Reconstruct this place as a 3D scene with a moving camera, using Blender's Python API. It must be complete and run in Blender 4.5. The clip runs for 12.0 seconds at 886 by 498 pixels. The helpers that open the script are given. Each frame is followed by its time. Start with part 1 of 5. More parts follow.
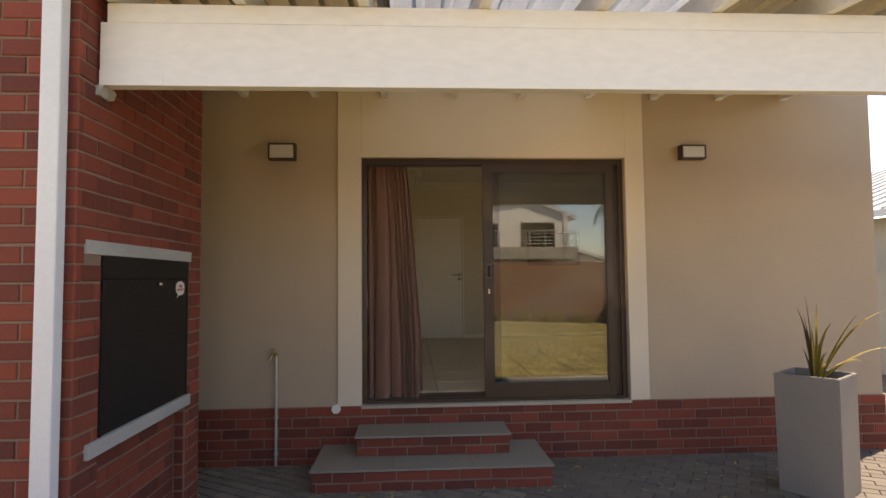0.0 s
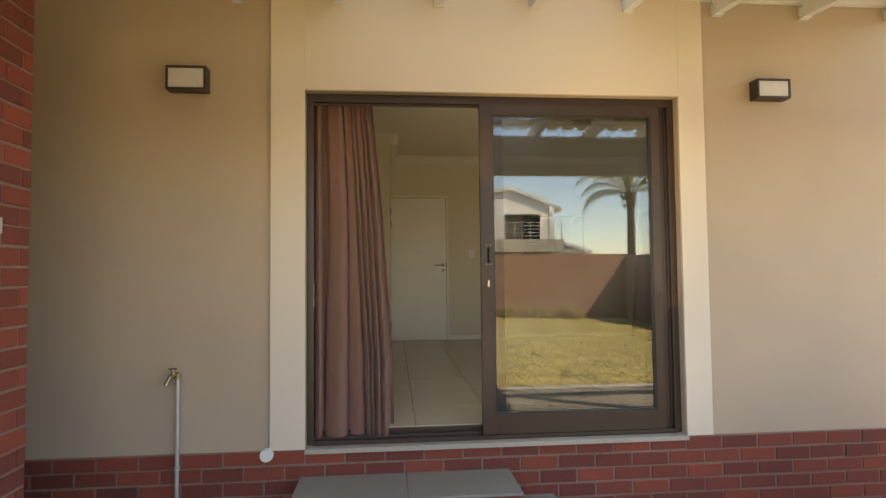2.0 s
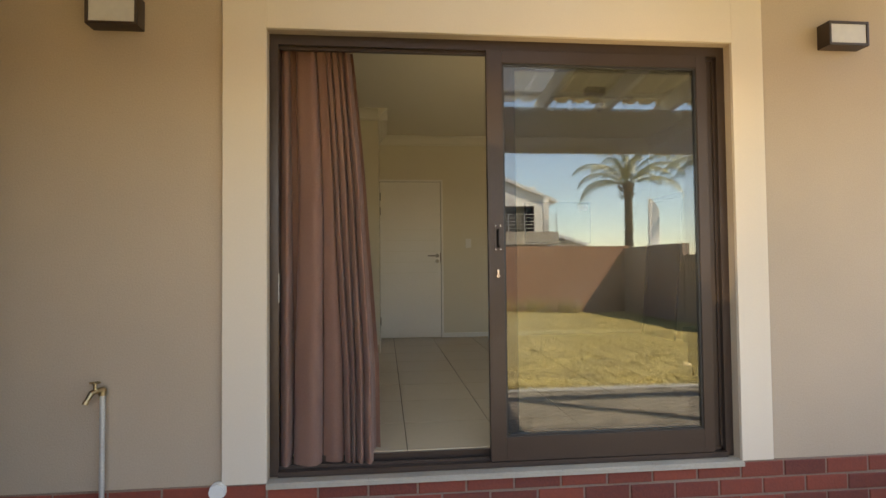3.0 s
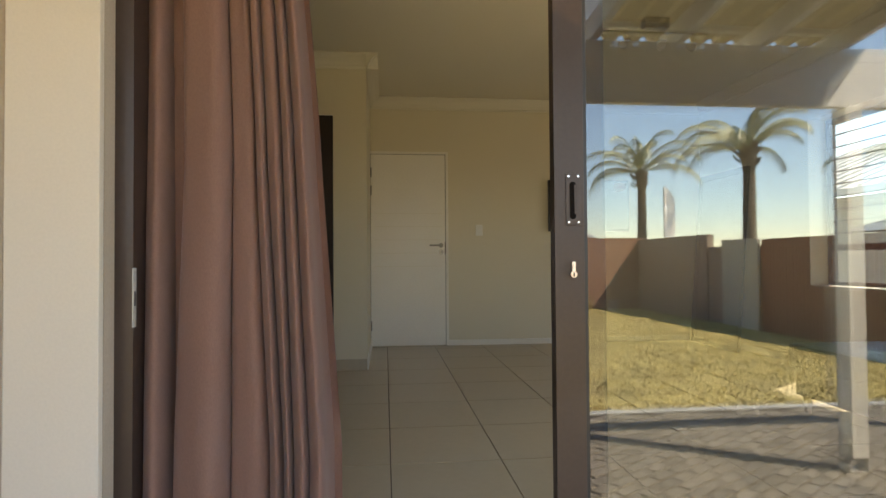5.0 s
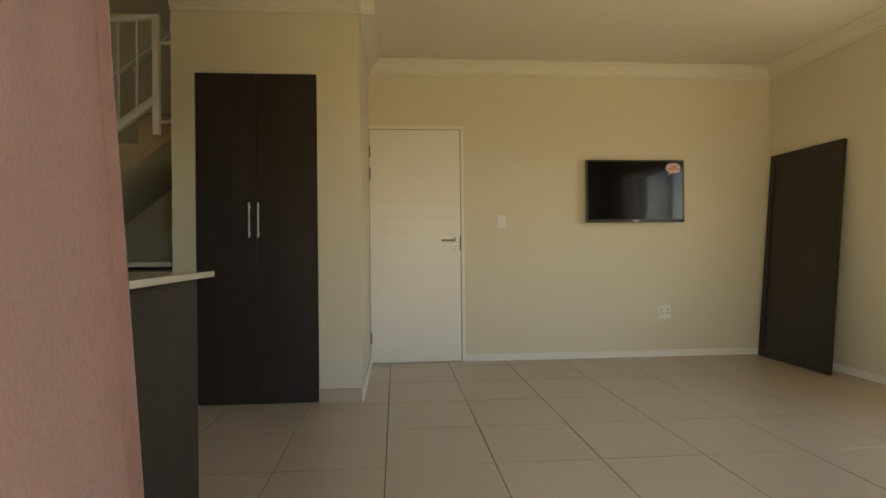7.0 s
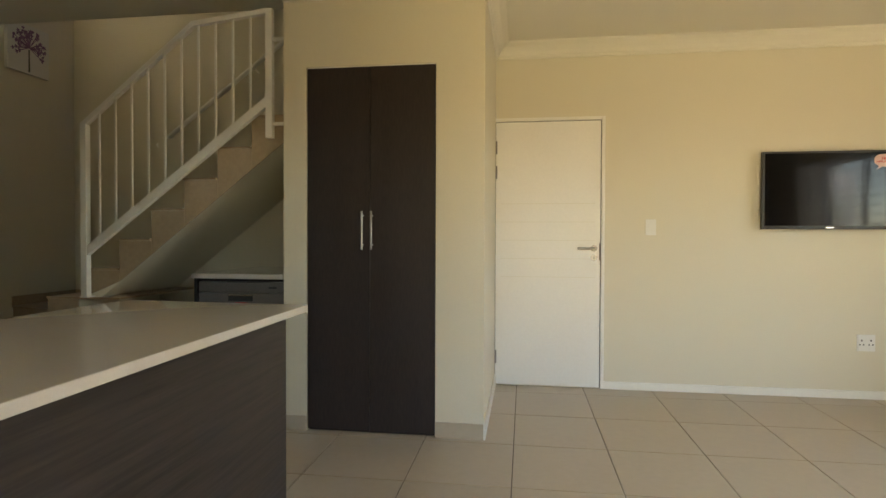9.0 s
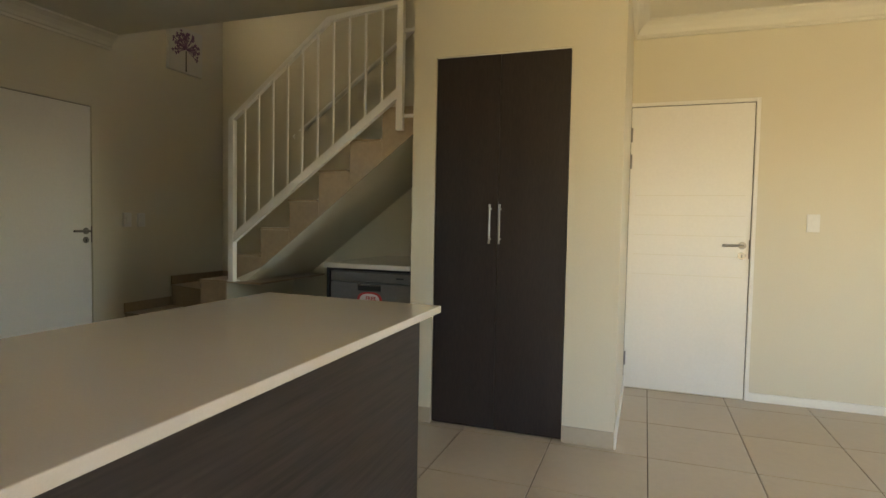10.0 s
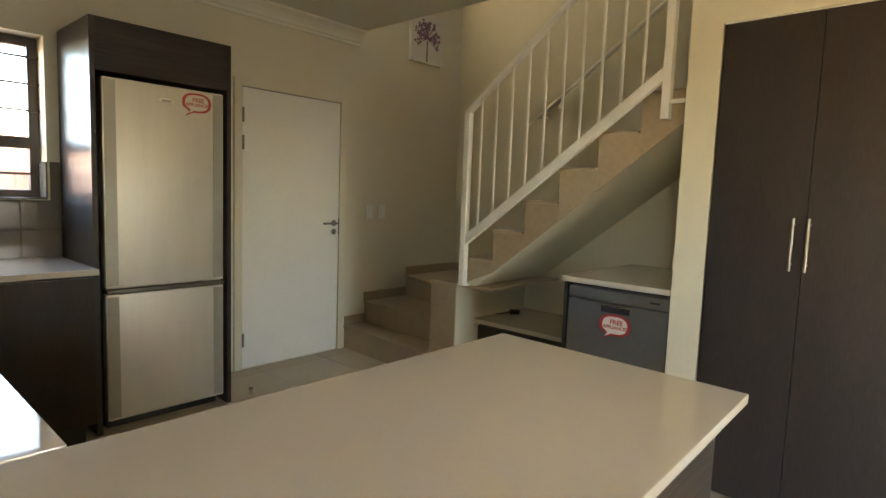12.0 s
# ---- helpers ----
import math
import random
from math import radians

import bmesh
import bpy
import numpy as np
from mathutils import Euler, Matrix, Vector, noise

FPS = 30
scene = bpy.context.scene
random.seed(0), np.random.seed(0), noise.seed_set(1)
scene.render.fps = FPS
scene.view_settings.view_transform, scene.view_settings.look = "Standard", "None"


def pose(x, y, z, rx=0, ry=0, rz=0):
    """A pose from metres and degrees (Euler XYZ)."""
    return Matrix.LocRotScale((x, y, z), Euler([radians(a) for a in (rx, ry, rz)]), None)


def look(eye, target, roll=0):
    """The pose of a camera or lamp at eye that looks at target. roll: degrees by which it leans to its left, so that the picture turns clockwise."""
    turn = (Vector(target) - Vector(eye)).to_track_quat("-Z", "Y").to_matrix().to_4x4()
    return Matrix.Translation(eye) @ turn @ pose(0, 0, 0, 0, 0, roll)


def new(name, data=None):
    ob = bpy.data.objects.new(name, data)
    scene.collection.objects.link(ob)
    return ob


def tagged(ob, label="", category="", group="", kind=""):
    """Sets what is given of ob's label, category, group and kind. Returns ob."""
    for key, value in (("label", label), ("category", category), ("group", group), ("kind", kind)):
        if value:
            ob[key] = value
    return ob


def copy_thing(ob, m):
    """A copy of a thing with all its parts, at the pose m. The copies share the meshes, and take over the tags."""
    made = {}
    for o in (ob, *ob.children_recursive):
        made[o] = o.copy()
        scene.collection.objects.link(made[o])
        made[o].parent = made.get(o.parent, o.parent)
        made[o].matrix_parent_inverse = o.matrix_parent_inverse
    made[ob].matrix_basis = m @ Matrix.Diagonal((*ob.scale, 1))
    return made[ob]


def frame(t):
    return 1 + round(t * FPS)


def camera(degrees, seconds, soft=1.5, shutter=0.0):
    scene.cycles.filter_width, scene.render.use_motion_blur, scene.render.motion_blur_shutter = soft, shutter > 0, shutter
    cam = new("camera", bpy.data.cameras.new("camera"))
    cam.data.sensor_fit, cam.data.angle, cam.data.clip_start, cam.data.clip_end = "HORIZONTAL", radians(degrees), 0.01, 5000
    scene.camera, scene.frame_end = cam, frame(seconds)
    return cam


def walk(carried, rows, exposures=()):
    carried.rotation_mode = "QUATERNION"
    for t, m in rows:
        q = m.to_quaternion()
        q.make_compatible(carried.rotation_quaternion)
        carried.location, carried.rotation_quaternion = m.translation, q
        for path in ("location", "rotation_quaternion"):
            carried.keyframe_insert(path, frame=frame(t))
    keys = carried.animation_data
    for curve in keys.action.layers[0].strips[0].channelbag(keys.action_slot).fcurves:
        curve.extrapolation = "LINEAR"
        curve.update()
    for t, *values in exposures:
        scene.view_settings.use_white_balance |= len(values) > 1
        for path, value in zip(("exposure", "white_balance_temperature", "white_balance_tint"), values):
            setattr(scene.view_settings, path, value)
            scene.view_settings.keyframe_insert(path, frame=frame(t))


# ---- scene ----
cam = camera(76.0, 12.0)
PATH = [
    (0, (0.082, -4.913, 0.987), (0.192, -2.919, 1.094), -0.6),
    (0.5, (0.08, -4.525, 0.977), (0.216, -2.533, 1.078), -0.6),
    (1, (0.116, -4.148, 0.956), (0.264, -2.157, 1.058), -0.6),
    (1.5, (0.138, -3.787, 0.952), (0.296, -1.795, 1.047), -0.6),
    (2, (0.169, -3.428, 0.941), (0.345, -1.437, 1.028), -0.6),
    (2.5, (0.19, -3.077, 0.928), (0.377, -1.087, 1.004), -0.6),
    (3, (0.199, -2.732, 0.912), (0.403, -0.743, 0.976), -0.6),
    (5, (0.284, -1.358, 0.903), (0.488, 0.631, 0.943), -0.4),
    (5.5, (0.3, -1.066, 0.899), (0.497, 0.924, 0.932), -0.4),
    (6, (0.325, -0.767, 0.893), (0.519, 1.224, 0.919), -0.4),
    (6.5, (0.353, -0.512, 0.926), (0.531, 1.48, 0.941), -0.5),
    (8.5, (0.365, 0.161, 1.102), (0.314, 2.16, 1.078), -0.2),
    (9, (0.354, 0.238, 1.131), (0.072, 2.217, 1.095), 0.2),
    (9.5, (0.317, 0.273, 1.17), (-0.149, 2.217, 1.11), 0.6),
    (10, (0.257, 0.319, 1.184), (-0.414, 2.201, 1.089), 1.1),
    (10.5, (0.21, 0.4, 1.207), (-0.672, 2.191, 1.085), 1.6),
    (11, (0.132, 0.531, 1.253), (-0.972, 2.192, 1.102), 2.0),
    (11.5, (0.048, 0.609, 1.308), (-1.185, 2.174, 1.136), 2.0),
    (12, (-0.071, 0.693, 1.337), (-1.402, 2.173, 1.141), 2.1),
]
EXPOSURES = [(0.0, 1.22, 8350, 20), (0.5, 1.35, 8400, 19), (1.5, 1.98, 8200, 15), (3.0, 2.22, 7750, 13), (5.0, 2.47, 7400, 11), (6.5, 3.03, 7600, 10), (8.5, 3.97, 7200, 9), (9.5, 4.05, 7200, 10), (10.5, 4.27, 7200, 10), (11.5, 4.72, 7200, 10), (12.0, 4.95, 7200, 10)]
walk(cam, [(t, look(eye, target, roll)) for t, eye, target, roll in PATH], EXPOSURES)

# ---------------------------------------------------------------- world, sun
SUN_EL, SUN_AZ = radians(50), math.atan2(0.53, 0.85)
world = bpy.data.worlds.new("sky")
scene.world = world
world.use_nodes = True
wn = world.node_tree
sky = wn.nodes.new("ShaderNodeTexSky")
sky.sky_type, sky.sun_disc = "NISHITA", False
sky.sun_elevation, sky.sun_rotation = SUN_EL, math.pi / 2 - SUN_AZ
sky.dust_density, sky.air_density, sky.ozone_density = 0.15, 1.0, 2.0
bg = wn.nodes["Background"]
wn.links.new(sky.outputs[0], bg.inputs[0])
bg.inputs[1].default_value = 0.15
sun = new("sun", bpy.data.lights.new("sun", "SUN"))
sun.data.energy, sun.data.angle, sun.data.color = 4.6, radians(0.5), (1.0, 0.93, 0.80)
sun_from = Vector((math.cos(SUN_EL) * math.cos(SUN_AZ), math.cos(SUN_EL) * math.sin(SUN_AZ), math.sin(SUN_EL)))
sun.matrix_world = look(sun_from * 40, (0, 0, 0))
# daylight entering by the sliding door and by the kitchen window
door_sky = new("door_sky_daylight", bpy.data.lights.new("door_sky_daylight", "AREA"))
door_sky.data.shape, door_sky.data.size, door_sky.data.size_y = "RECTANGLE", 1.75, 1.9
door_sky.data.energy, door_sky.data.color, door_sky.data.spread = 0.75, (0.68, 0.85, 1.0), radians(115)
door_sky.matrix_world = look((1.1, 0.245, 1.02), (2.2, 3.0, -1.1))
door_ground = new("door_ground_daylight", bpy.data.lights.new("door_ground_daylight", "AREA"))
door_ground.data.shape, door_ground.data.size, door_ground.data.size_y = "RECTANGLE", 1.75, 1.9
door_ground.data.energy, door_ground.data.color, door_ground.data.spread = 1.75, (1.0, 0.80, 0.46), radians(115)
door_ground.matrix_world = look((1.1, 0.25, 1.02), (2.5, 3.0, 3.2))
window_light = new("window_daylight", bpy.data.lights.new("window_daylight", "AREA"))
window_light.data.shape, window_light.data.size, window_light.data.size_y = "RECTANGLE", 0.9, 0.8
window_light.data.energy, window_light.data.color = 0.08, (0.90, 0.96, 1.0)
window_light.matrix_world = look((-3.93, 1.06, 1.66), (0.0, 1.06, 1.5))
side_light = new("side_window_daylight", bpy.data.lights.new("side_window_daylight", "AREA"))
side_light.data.shape, side_light.data.size, side_light.data.size_y = "RECTANGLE", 1.55, 1.3
side_light.data.energy, side_light.data.color = 0.5, (1.0, 0.96, 0.90)
side_light.matrix_world = look((3.9, 2.21, 1.36), (1.5, 3.0, 1.2))


# ---------------------------------------------------------------- materials
def material(name, color, rough=0.6, metal=0.0, var=0.12, coarse=1.5, fine=40.0, bump=0.1, stretch=(1, 1, 1), rnd=0.0,
             tint=None, coat=0.0, spec=0.5, sheen=0.0, relief=0.002, island=0.0):
    """A surface with slow stains and fine grain, both in metres; rnd varies it from piece to piece."""
    m = bpy.data.materials.new(name)
    m.use_nodes = True
    nt = m.node_tree
    n, l = nt.nodes, nt.links
    b = n["Principled BSDF"]
    co = n.new("ShaderNodeTexCoord")
    mp = n.new("ShaderNodeMapping")
    mp.inputs["Scale"].default_value = stretch
    l.new(co.outputs["Object"], mp.inputs["Vector"])
    big, small = n.new("ShaderNodeTexNoise"), n.new("ShaderNodeTexNoise")
    big.inputs["Scale"].default_value, small.inputs["Scale"].default_value = coarse, fine
    big.inputs["Detail"].default_value, small.inputs["Detail"].default_value = 5, 3
    if rnd:
        info = n.new("ShaderNodeObjectInfo")
        sh = n.new("ShaderNodeVectorMath")
        sh.operation = "MULTIPLY_ADD"
        sh.inputs[1].default_value = (1, 1, 1)
        l.new(co.outputs["Object"], sh.inputs[0])
        cx = n.new("ShaderNodeCombineXYZ")
        mu = n.new("ShaderNodeMath")
        mu.operation = "MULTIPLY"
        mu.inputs[1].default_value = 37.0
        l.new(info.outputs["Random"], mu.inputs[0])
        l.new(mu.outputs[0], cx.inputs[0])
        l.new(mu.outputs[0], cx.inputs[2])
        l.new(cx.outputs[0], sh.inputs[2])
        l.new(sh.outputs[0], mp.inputs["Vector"])
    l.new(mp.outputs[0], big.inputs["Vector"])
    l.new(mp.outputs[0], small.inputs["Vector"])
    add = n.new("ShaderNodeMath")
    add.operation = "ADD"
    l.new(big.outputs[0], add.inputs[0])
    l.new(small.outputs[0], add.inputs[1])
    top = 2.0
    if rnd:
        k = n.new("ShaderNodeMath")
        k.operation = "MULTIPLY_ADD"
        k.inputs[1].default_value = rnd
        l.new(info.outputs["Random"], k.inputs[0])
        l.new(add.outputs[0], k.inputs[2])
        add, top = k, 2.0 + rnd
    if island:
        geo, ki = n.new("ShaderNodeNewGeometry"), n.new("ShaderNodeMath")
        ki.operation = "MULTIPLY_ADD"
        ki.inputs[1].default_value = island
        l.new(geo.outputs["Random Per Island"], ki.inputs[0])
        l.new(add.outputs[0], ki.inputs[2])
        add, top = ki, top + island
    mr = n.new("ShaderNodeMapRange")
    mr.inputs["From Min"].default_value, mr.inputs["From Max"].default_value = 0.55, top - 0.55
    l.new(add.outputs[0], mr.inputs["Value"])
    mix = n.new("ShaderNodeMix")
    mix.data_type = "RGBA"
    dark = tint or [c * (1 - 2 * var) for c in color]
    light = [min(0.9, c * (1 + var)) for c in color]
    mix.inputs[6].default_value, mix.inputs[7].default_value = (*dark, 1), (*light, 1)
    l.new(mr.outputs[0], mix.inputs[0])
    l.new(mix.outputs[2], b.inputs["Base Color"])
    rr = n.new("ShaderNodeMapRange")
    rr.inputs["To Min"].default_value, rr.inputs["To Max"].default_value = max(0.03, rough * 0.85), min(1, rough * 1.15)
    l.new(big.outputs[0], rr.inputs["Value"])
    l.new(rr.outputs[0], b.inputs["Roughness"])
    b.inputs["Metallic"].default_value = metal
    b.inputs["Specular IOR Level"].default_value = spec
    b.inputs["Coat Weight"].default_value = coat
    b.inputs["Coat Roughness"].default_value = 0.06
    b.inputs["Sheen Weight"].default_value = sheen
    if bump:
        bp = n.new("ShaderNodeBump")
        bp.inputs["Strength"].default_value, bp.inputs["Distance"].default_value = bump, relief
        l.new(small.outputs[0], bp.inputs["Height"])
        l.new(bp.outputs[0], b.inputs["Normal"])
    return m


def glass_material(name, gloss, color=(1, 1, 1)):
    """A thin pane: clear, with a mirror gloss by Fresnel."""
    m = bpy.data.materials.new(name)
    m.use_nodes = True
    n, l = m.node_tree.nodes, m.node_tree.links
    n.remove(n["Principled BSDF"])
    mixer, tr, gl, fr = (n.new("ShaderNode" + k) for k in ("MixShader", "BsdfTransparent", "BsdfGlossy", "LayerWeight"))
    fr.inputs[0].default_value = 0.5
    power, scale = n.new("ShaderNodeMath"), n.new("ShaderNodeMath")
    power.operation, scale.operation = "POWER", "MULTIPLY_ADD"
    power.inputs[1].default_value = 5.0
    scale.inputs[1].default_value, scale.inputs[2].default_value = 1 - gloss, gloss
    l.new(fr.outputs["Facing"], power.inputs[0])
    l.new(power.outputs[0], scale.inputs[0])
    tr.inputs[0].default_value = (*color, 1)
    gl.inputs["Roughness"].default_value = 0.0
    l.new(scale.outputs[0], mixer.inputs[0])
    l.new(tr.outputs[0], mixer.inputs[1])
    l.new(gl.outputs[0], mixer.inputs[2])
    l.new(mixer.outputs[0], n["Material Output"].inputs[0])
    return m


def sheet_material(name, color, through_part):
    """A translucent plastic sheet."""
    m = material(name, color, 0.3, var=0.1, coarse=3)
    n, l = m.node_tree.nodes, m.node_tree.links
    mixer, tr = n.new("ShaderNodeMixShader"), n.new("ShaderNodeBsdfTranslucent")
    tr.inputs[0].default_value = (*color, 1)
    mixer.inputs[0].default_value = through_part
    l.new(n["Principled BSDF"].outputs[0], mixer.inputs[1])
    l.new(tr.outputs[0], mixer.inputs[2])
    l.new(mixer.outputs[0], n["Material Output"].inputs[0])
    return m


PLASTER_OUT = material("beige_wall_paint", (0.46, 0.362, 0.268), 0.85, var=0.07, coarse=1.3, fine=140, bump=0.5)
BAND = material("cream_wall_paint", (0.67, 0.575, 0.46), 0.8, var=0.03, coarse=0.8, fine=140, bump=0.12)
PLASTER_IN = material("cream_room_paint", (0.66, 0.60, 0.46), 0.55, var=0.025, coarse=0.7, fine=120, bump=0.06)
CEILING = material("ceiling_paint", (0.70, 0.66, 0.55), 0.7, var=0.02, coarse=0.6, fine=90, bump=0.05)
WHITE_PAINT = material("white_gloss_paint", (0.78, 0.75, 0.68), 0.35, var=0.025, coarse=2, fine=60, bump=0.05)
TIMBER = material("white_painted_timber", (0.81, 0.80, 0.785), 0.5, var=0.05, coarse=1.2, fine=30, bump=0.2, stretch=(0.4, 1, 1))
# white paint with the blue of the sky's light mixed into its colour
PIPE_PAINT = material("skylit_white_paint", (0.72, 0.735, 0.76), 0.4, var=0.04, coarse=1.5, fine=60, bump=0.05)
BRICK = material("red_face_brick", (0.245, 0.051, 0.027), 0.8, var=0.22, coarse=6, fine=90, bump=0.7, rnd=1.5, tint=(0.095, 0.025, 0.019), relief=0.003)
MORTAR = material("mortar", (0.255, 0.17, 0.125), 0.95, var=0.15, coarse=3, fine=120, bump=0.6)
CONCRETE = material("cement_grey", (0.42, 0.42, 0.40), 0.85, var=0.12, coarse=3, fine=80, bump=0.35)
STEP_TILE = material("grey_step_tile", (0.255, 0.235, 0.195), 0.6, var=0.08, coarse=3, fine=60, bump=0.15)
SILL_TILE = material("beige_sill_tile", (0.40, 0.355, 0.29), 0.5, var=0.08, coarse=3, fine=60, bump=0.1)
STEEL_BLACK = material("black_painted_steel", (0.013, 0.012, 0.011), 0.6, spec=0.3, var=0.15, coarse=2, fine=60, bump=0.12)
BRONZE = material("bronze_aluminium", (0.055, 0.036, 0.028), 0.38, metal=0.25, var=0.08, coarse=3, fine=90, bump=0.06)
WOOD = material("dark_wenge_vertical", (0.027, 0.018, 0.0155), 0.45, spec=0.4, var=0.4, coarse=2.2, fine=45, bump=0.25, stretch=(3, 3, 0.4), tint=(0.014, 0.010, 0.009))
WOOD_H = material("dark_wenge_lengthwise", (0.038, 0.028, 0.024), 0.5, spec=0.35, var=0.5, coarse=3, fine=10, bump=0.6, stretch=(4, 0.4, 8), tint=(0.008, 0.006, 0.005))
WOOD_X = material("dark_wenge_across", (0.035, 0.025, 0.021), 0.42, var=0.28, coarse=5, fine=60, bump=0.25, stretch=(0.4, 3, 3), tint=(0.018, 0.012, 0.011))
STONE_TOP = material("white_engineered_stone", (0.60, 0.55, 0.48), 0.045, var=0.03, coarse=2, fine=220, bump=0.0, coat=0.3)
FLOOR_TILE = material("beige_floor_tile", (0.46, 0.38, 0.275), 0.3, var=0.05, coarse=1.3, fine=25, bump=0.0, rnd=0.3)
GROUT = material("brown_grout", (0.13, 0.10, 0.075), 0.9, var=0.15, coarse=4, fine=150, bump=0.3)
STAIR_TILE = material("tan_stair_tile", (0.42, 0.315, 0.20), 0.4, var=0.12, coarse=3, fine=40, bump=0.06, rnd=0.4)
CLOTH = material("dusty_pink_cloth", (0.41, 0.228, 0.172), 0.95, var=0.08, coarse=2, fine=260, bump=0.5, stretch=(1, 1, 0.5), sheen=0.25)
GLASS = glass_material("clear_glass", 0.10, (0.80, 0.81, 0.79))
WINDOW_GLASS = glass_material("window_glass", 0.04)
WOOD_GLOSS = material("dark_wenge_lacquered", (0.033, 0.025, 0.023), 0.3, var=0.28, coarse=5, fine=60, bump=0.1, stretch=(3, 3, 0.4), tint=(0.014, 0.010, 0.009))
FRIDGE_EDGE = material("satin_grey_edge", (0.34, 0.32, 0.275), 0.4, metal=0.4, var=0.05, coarse=2, fine=90, bump=0.05, stretch=(1, 1, 8))
FRIDGE = material("brushed_silver_door", (0.64, 0.60, 0.51), 0.45, metal=0.55, var=0.05, coarse=2, fine=90, bump=0.06, stretch=(1, 8, 1))
GREY_METAL = material("grey_metal_door", (0.14, 0.13, 0.12), 0.45, metal=0.3, var=0.08, coarse=3, fine=80, bump=0.05)
CHROME = material("brushed_chrome", (0.66, 0.64, 0.60), 0.22, metal=1.0, var=0.06, coarse=20, fine=100, bump=0.03)
BRASS = material("worn_brass", (0.42, 0.33, 0.19), 0.38, metal=1.0, var=0.2, coarse=20, fine=90, bump=0.2)
SCREEN = material("television_screen", (0.004, 0.004, 0.005), 0.08, spec=0.22, var=0.05, bump=0)
BLACK_GLOSS = material("black_screen", (0.006, 0.006, 0.007), 0.05, spec=0.3, var=0.05, bump=0)
BLACK = material("black_plastic", (0.020, 0.019, 0.019), 0.4, var=0.1, bump=0.08)
HOLE = material("dull_black", (0.010, 0.008, 0.007), 0.95, spec=0.05, var=0.1, bump=0.05)
WHITE_PLASTIC = material("white_plastic", (0.74, 0.72, 0.67), 0.4, var=0.03, bump=0.03)
DIFFUSER = material("opal_lamp_cover", (0.58, 0.56, 0.54), 0.45, var=0.04, coarse=6, bump=0.03)
RED_INK = material("red_sticker_ink", (0.45, 0.035, 0.03), 0.4, var=0.05, bump=0)
STEEL_DARK = material("satin_steel", (0.26, 0.245, 0.22), 0.3, metal=1.0, var=0.08, coarse=20, fine=100, bump=0.03)
PINK = material("pink_sticker", (0.66, 0.46, 0.42), 0.4, var=0.03, bump=0)
PAPER = material("white_sticker", (0.74, 0.68, 0.66), 0.4, var=0.03, bump=0)
CANVAS = material("pale_canvas", (0.66, 0.63, 0.56), 0.8, var=0.05, fine=300, bump=0.2)
PETAL = material("mauve_paint", (0.24, 0.125, 0.22), 0.8, var=0.3, coarse=30, fine=200, bump=0.1)
STEM = material("olive_paint", (0.13, 0.12, 0.07), 0.8, var=0.3, coarse=30, bump=0.1)
PLANTER = material("grey_glazed_planter", (0.225, 0.205, 0.185), 0.5, var=0.08, coarse=2, fine=60, bump=0.1)
SOIL = material("potting_soil", (0.06, 0.045, 0.03), 1.0, var=0.3, coarse=20, fine=150, bump=0.8, relief=0.01)
LEAF = material("striped_leaf", (0.56, 0.48, 0.10), 0.45, var=0.3, coarse=10, fine=60, bump=0.15, stretch=(3, 3, 0.6), tint=(0.17, 0.10, 0.04))
# the leaves against the light: their shade is put into a brown colour
SHADED_LEAF = material("shaded_leaf", (0.17, 0.115, 0.05), 0.45, var=0.3, coarse=10, fine=60, bump=0.15, stretch=(3, 3, 0.6), tint=(0.07, 0.04, 0.025))
# same pavers twice: the strip by the house has its shade in the colour
SHADED_PAVER = material("shaded_grey_paver", (0.15, 0.13, 0.107), 0.9, var=0.2, coarse=4, fine=90, bump=0.5, rnd=0.7)
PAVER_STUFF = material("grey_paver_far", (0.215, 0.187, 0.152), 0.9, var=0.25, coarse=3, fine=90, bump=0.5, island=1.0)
SAND = material("joint_sand", (0.055, 0.045, 0.036), 1.0, var=0.2, coarse=4, fine=150, bump=0.5)
LAWN = material("dry_lawn", (0.44, 0.355, 0.13), 1.0, var=0.36, coarse=1.6, fine=25, bump=1.0, relief=0.02)
BLADE = material("dry_grass_blade", (0.48, 0.385, 0.145), 0.8, var=0.38, coarse=1.6, fine=8, bump=0)
GROUND = material("bare_ground", (0.16, 0.13, 0.09), 1.0, var=0.25, coarse=0.3, fine=6, bump=0.5)
SLAT = material("red_brown_fence_wood", (0.22, 0.085, 0.055), 0.7, var=0.2, coarse=3, fine=40, bump=0.3, stretch=(2, 2, 0.3), rnd=0.5)
WALL_FAR = material("garden_wall_paint", (0.34, 0.255, 0.19), 0.9, var=0.08, coarse=0.8, fine=60, bump=0.3)
PALE_WALL = material("pale_garden_panel", (0.46, 0.41, 0.33), 0.9, var=0.08, coarse=0.8, fine=60, bump=0.3)
BRICK_FAR = material("garden_brick", (0.31, 0.165, 0.105), 0.9, var=0.2, coarse=2, fine=30, bump=0.4)
# grey-beige for the balcony front: house paint darkened by its shade
BALCONY = material("shaded_house_paint", (0.40, 0.35, 0.28), 0.85, var=0.06, coarse=0.5, fine=30, bump=0.15)
HOUSE_WHITE = material("white_house_paint", (0.80, 0.77, 0.70), 0.85, var=0.04, coarse=0.5, fine=30, bump=0.15)
ROOF_FAR = material("pale_metal_roof", (0.62, 0.61, 0.58), 0.5, metal=0.2, var=0.06, coarse=1, bump=0.1)
IBR = material("painted_roof_sheet", (0.38, 0.33, 0.22), 0.5, var=0.1, coarse=1.5, fine=30, bump=0.1)
POLY = sheet_material("translucent_roof_sheet", (0.54, 0.58, 0.63), 0.3)
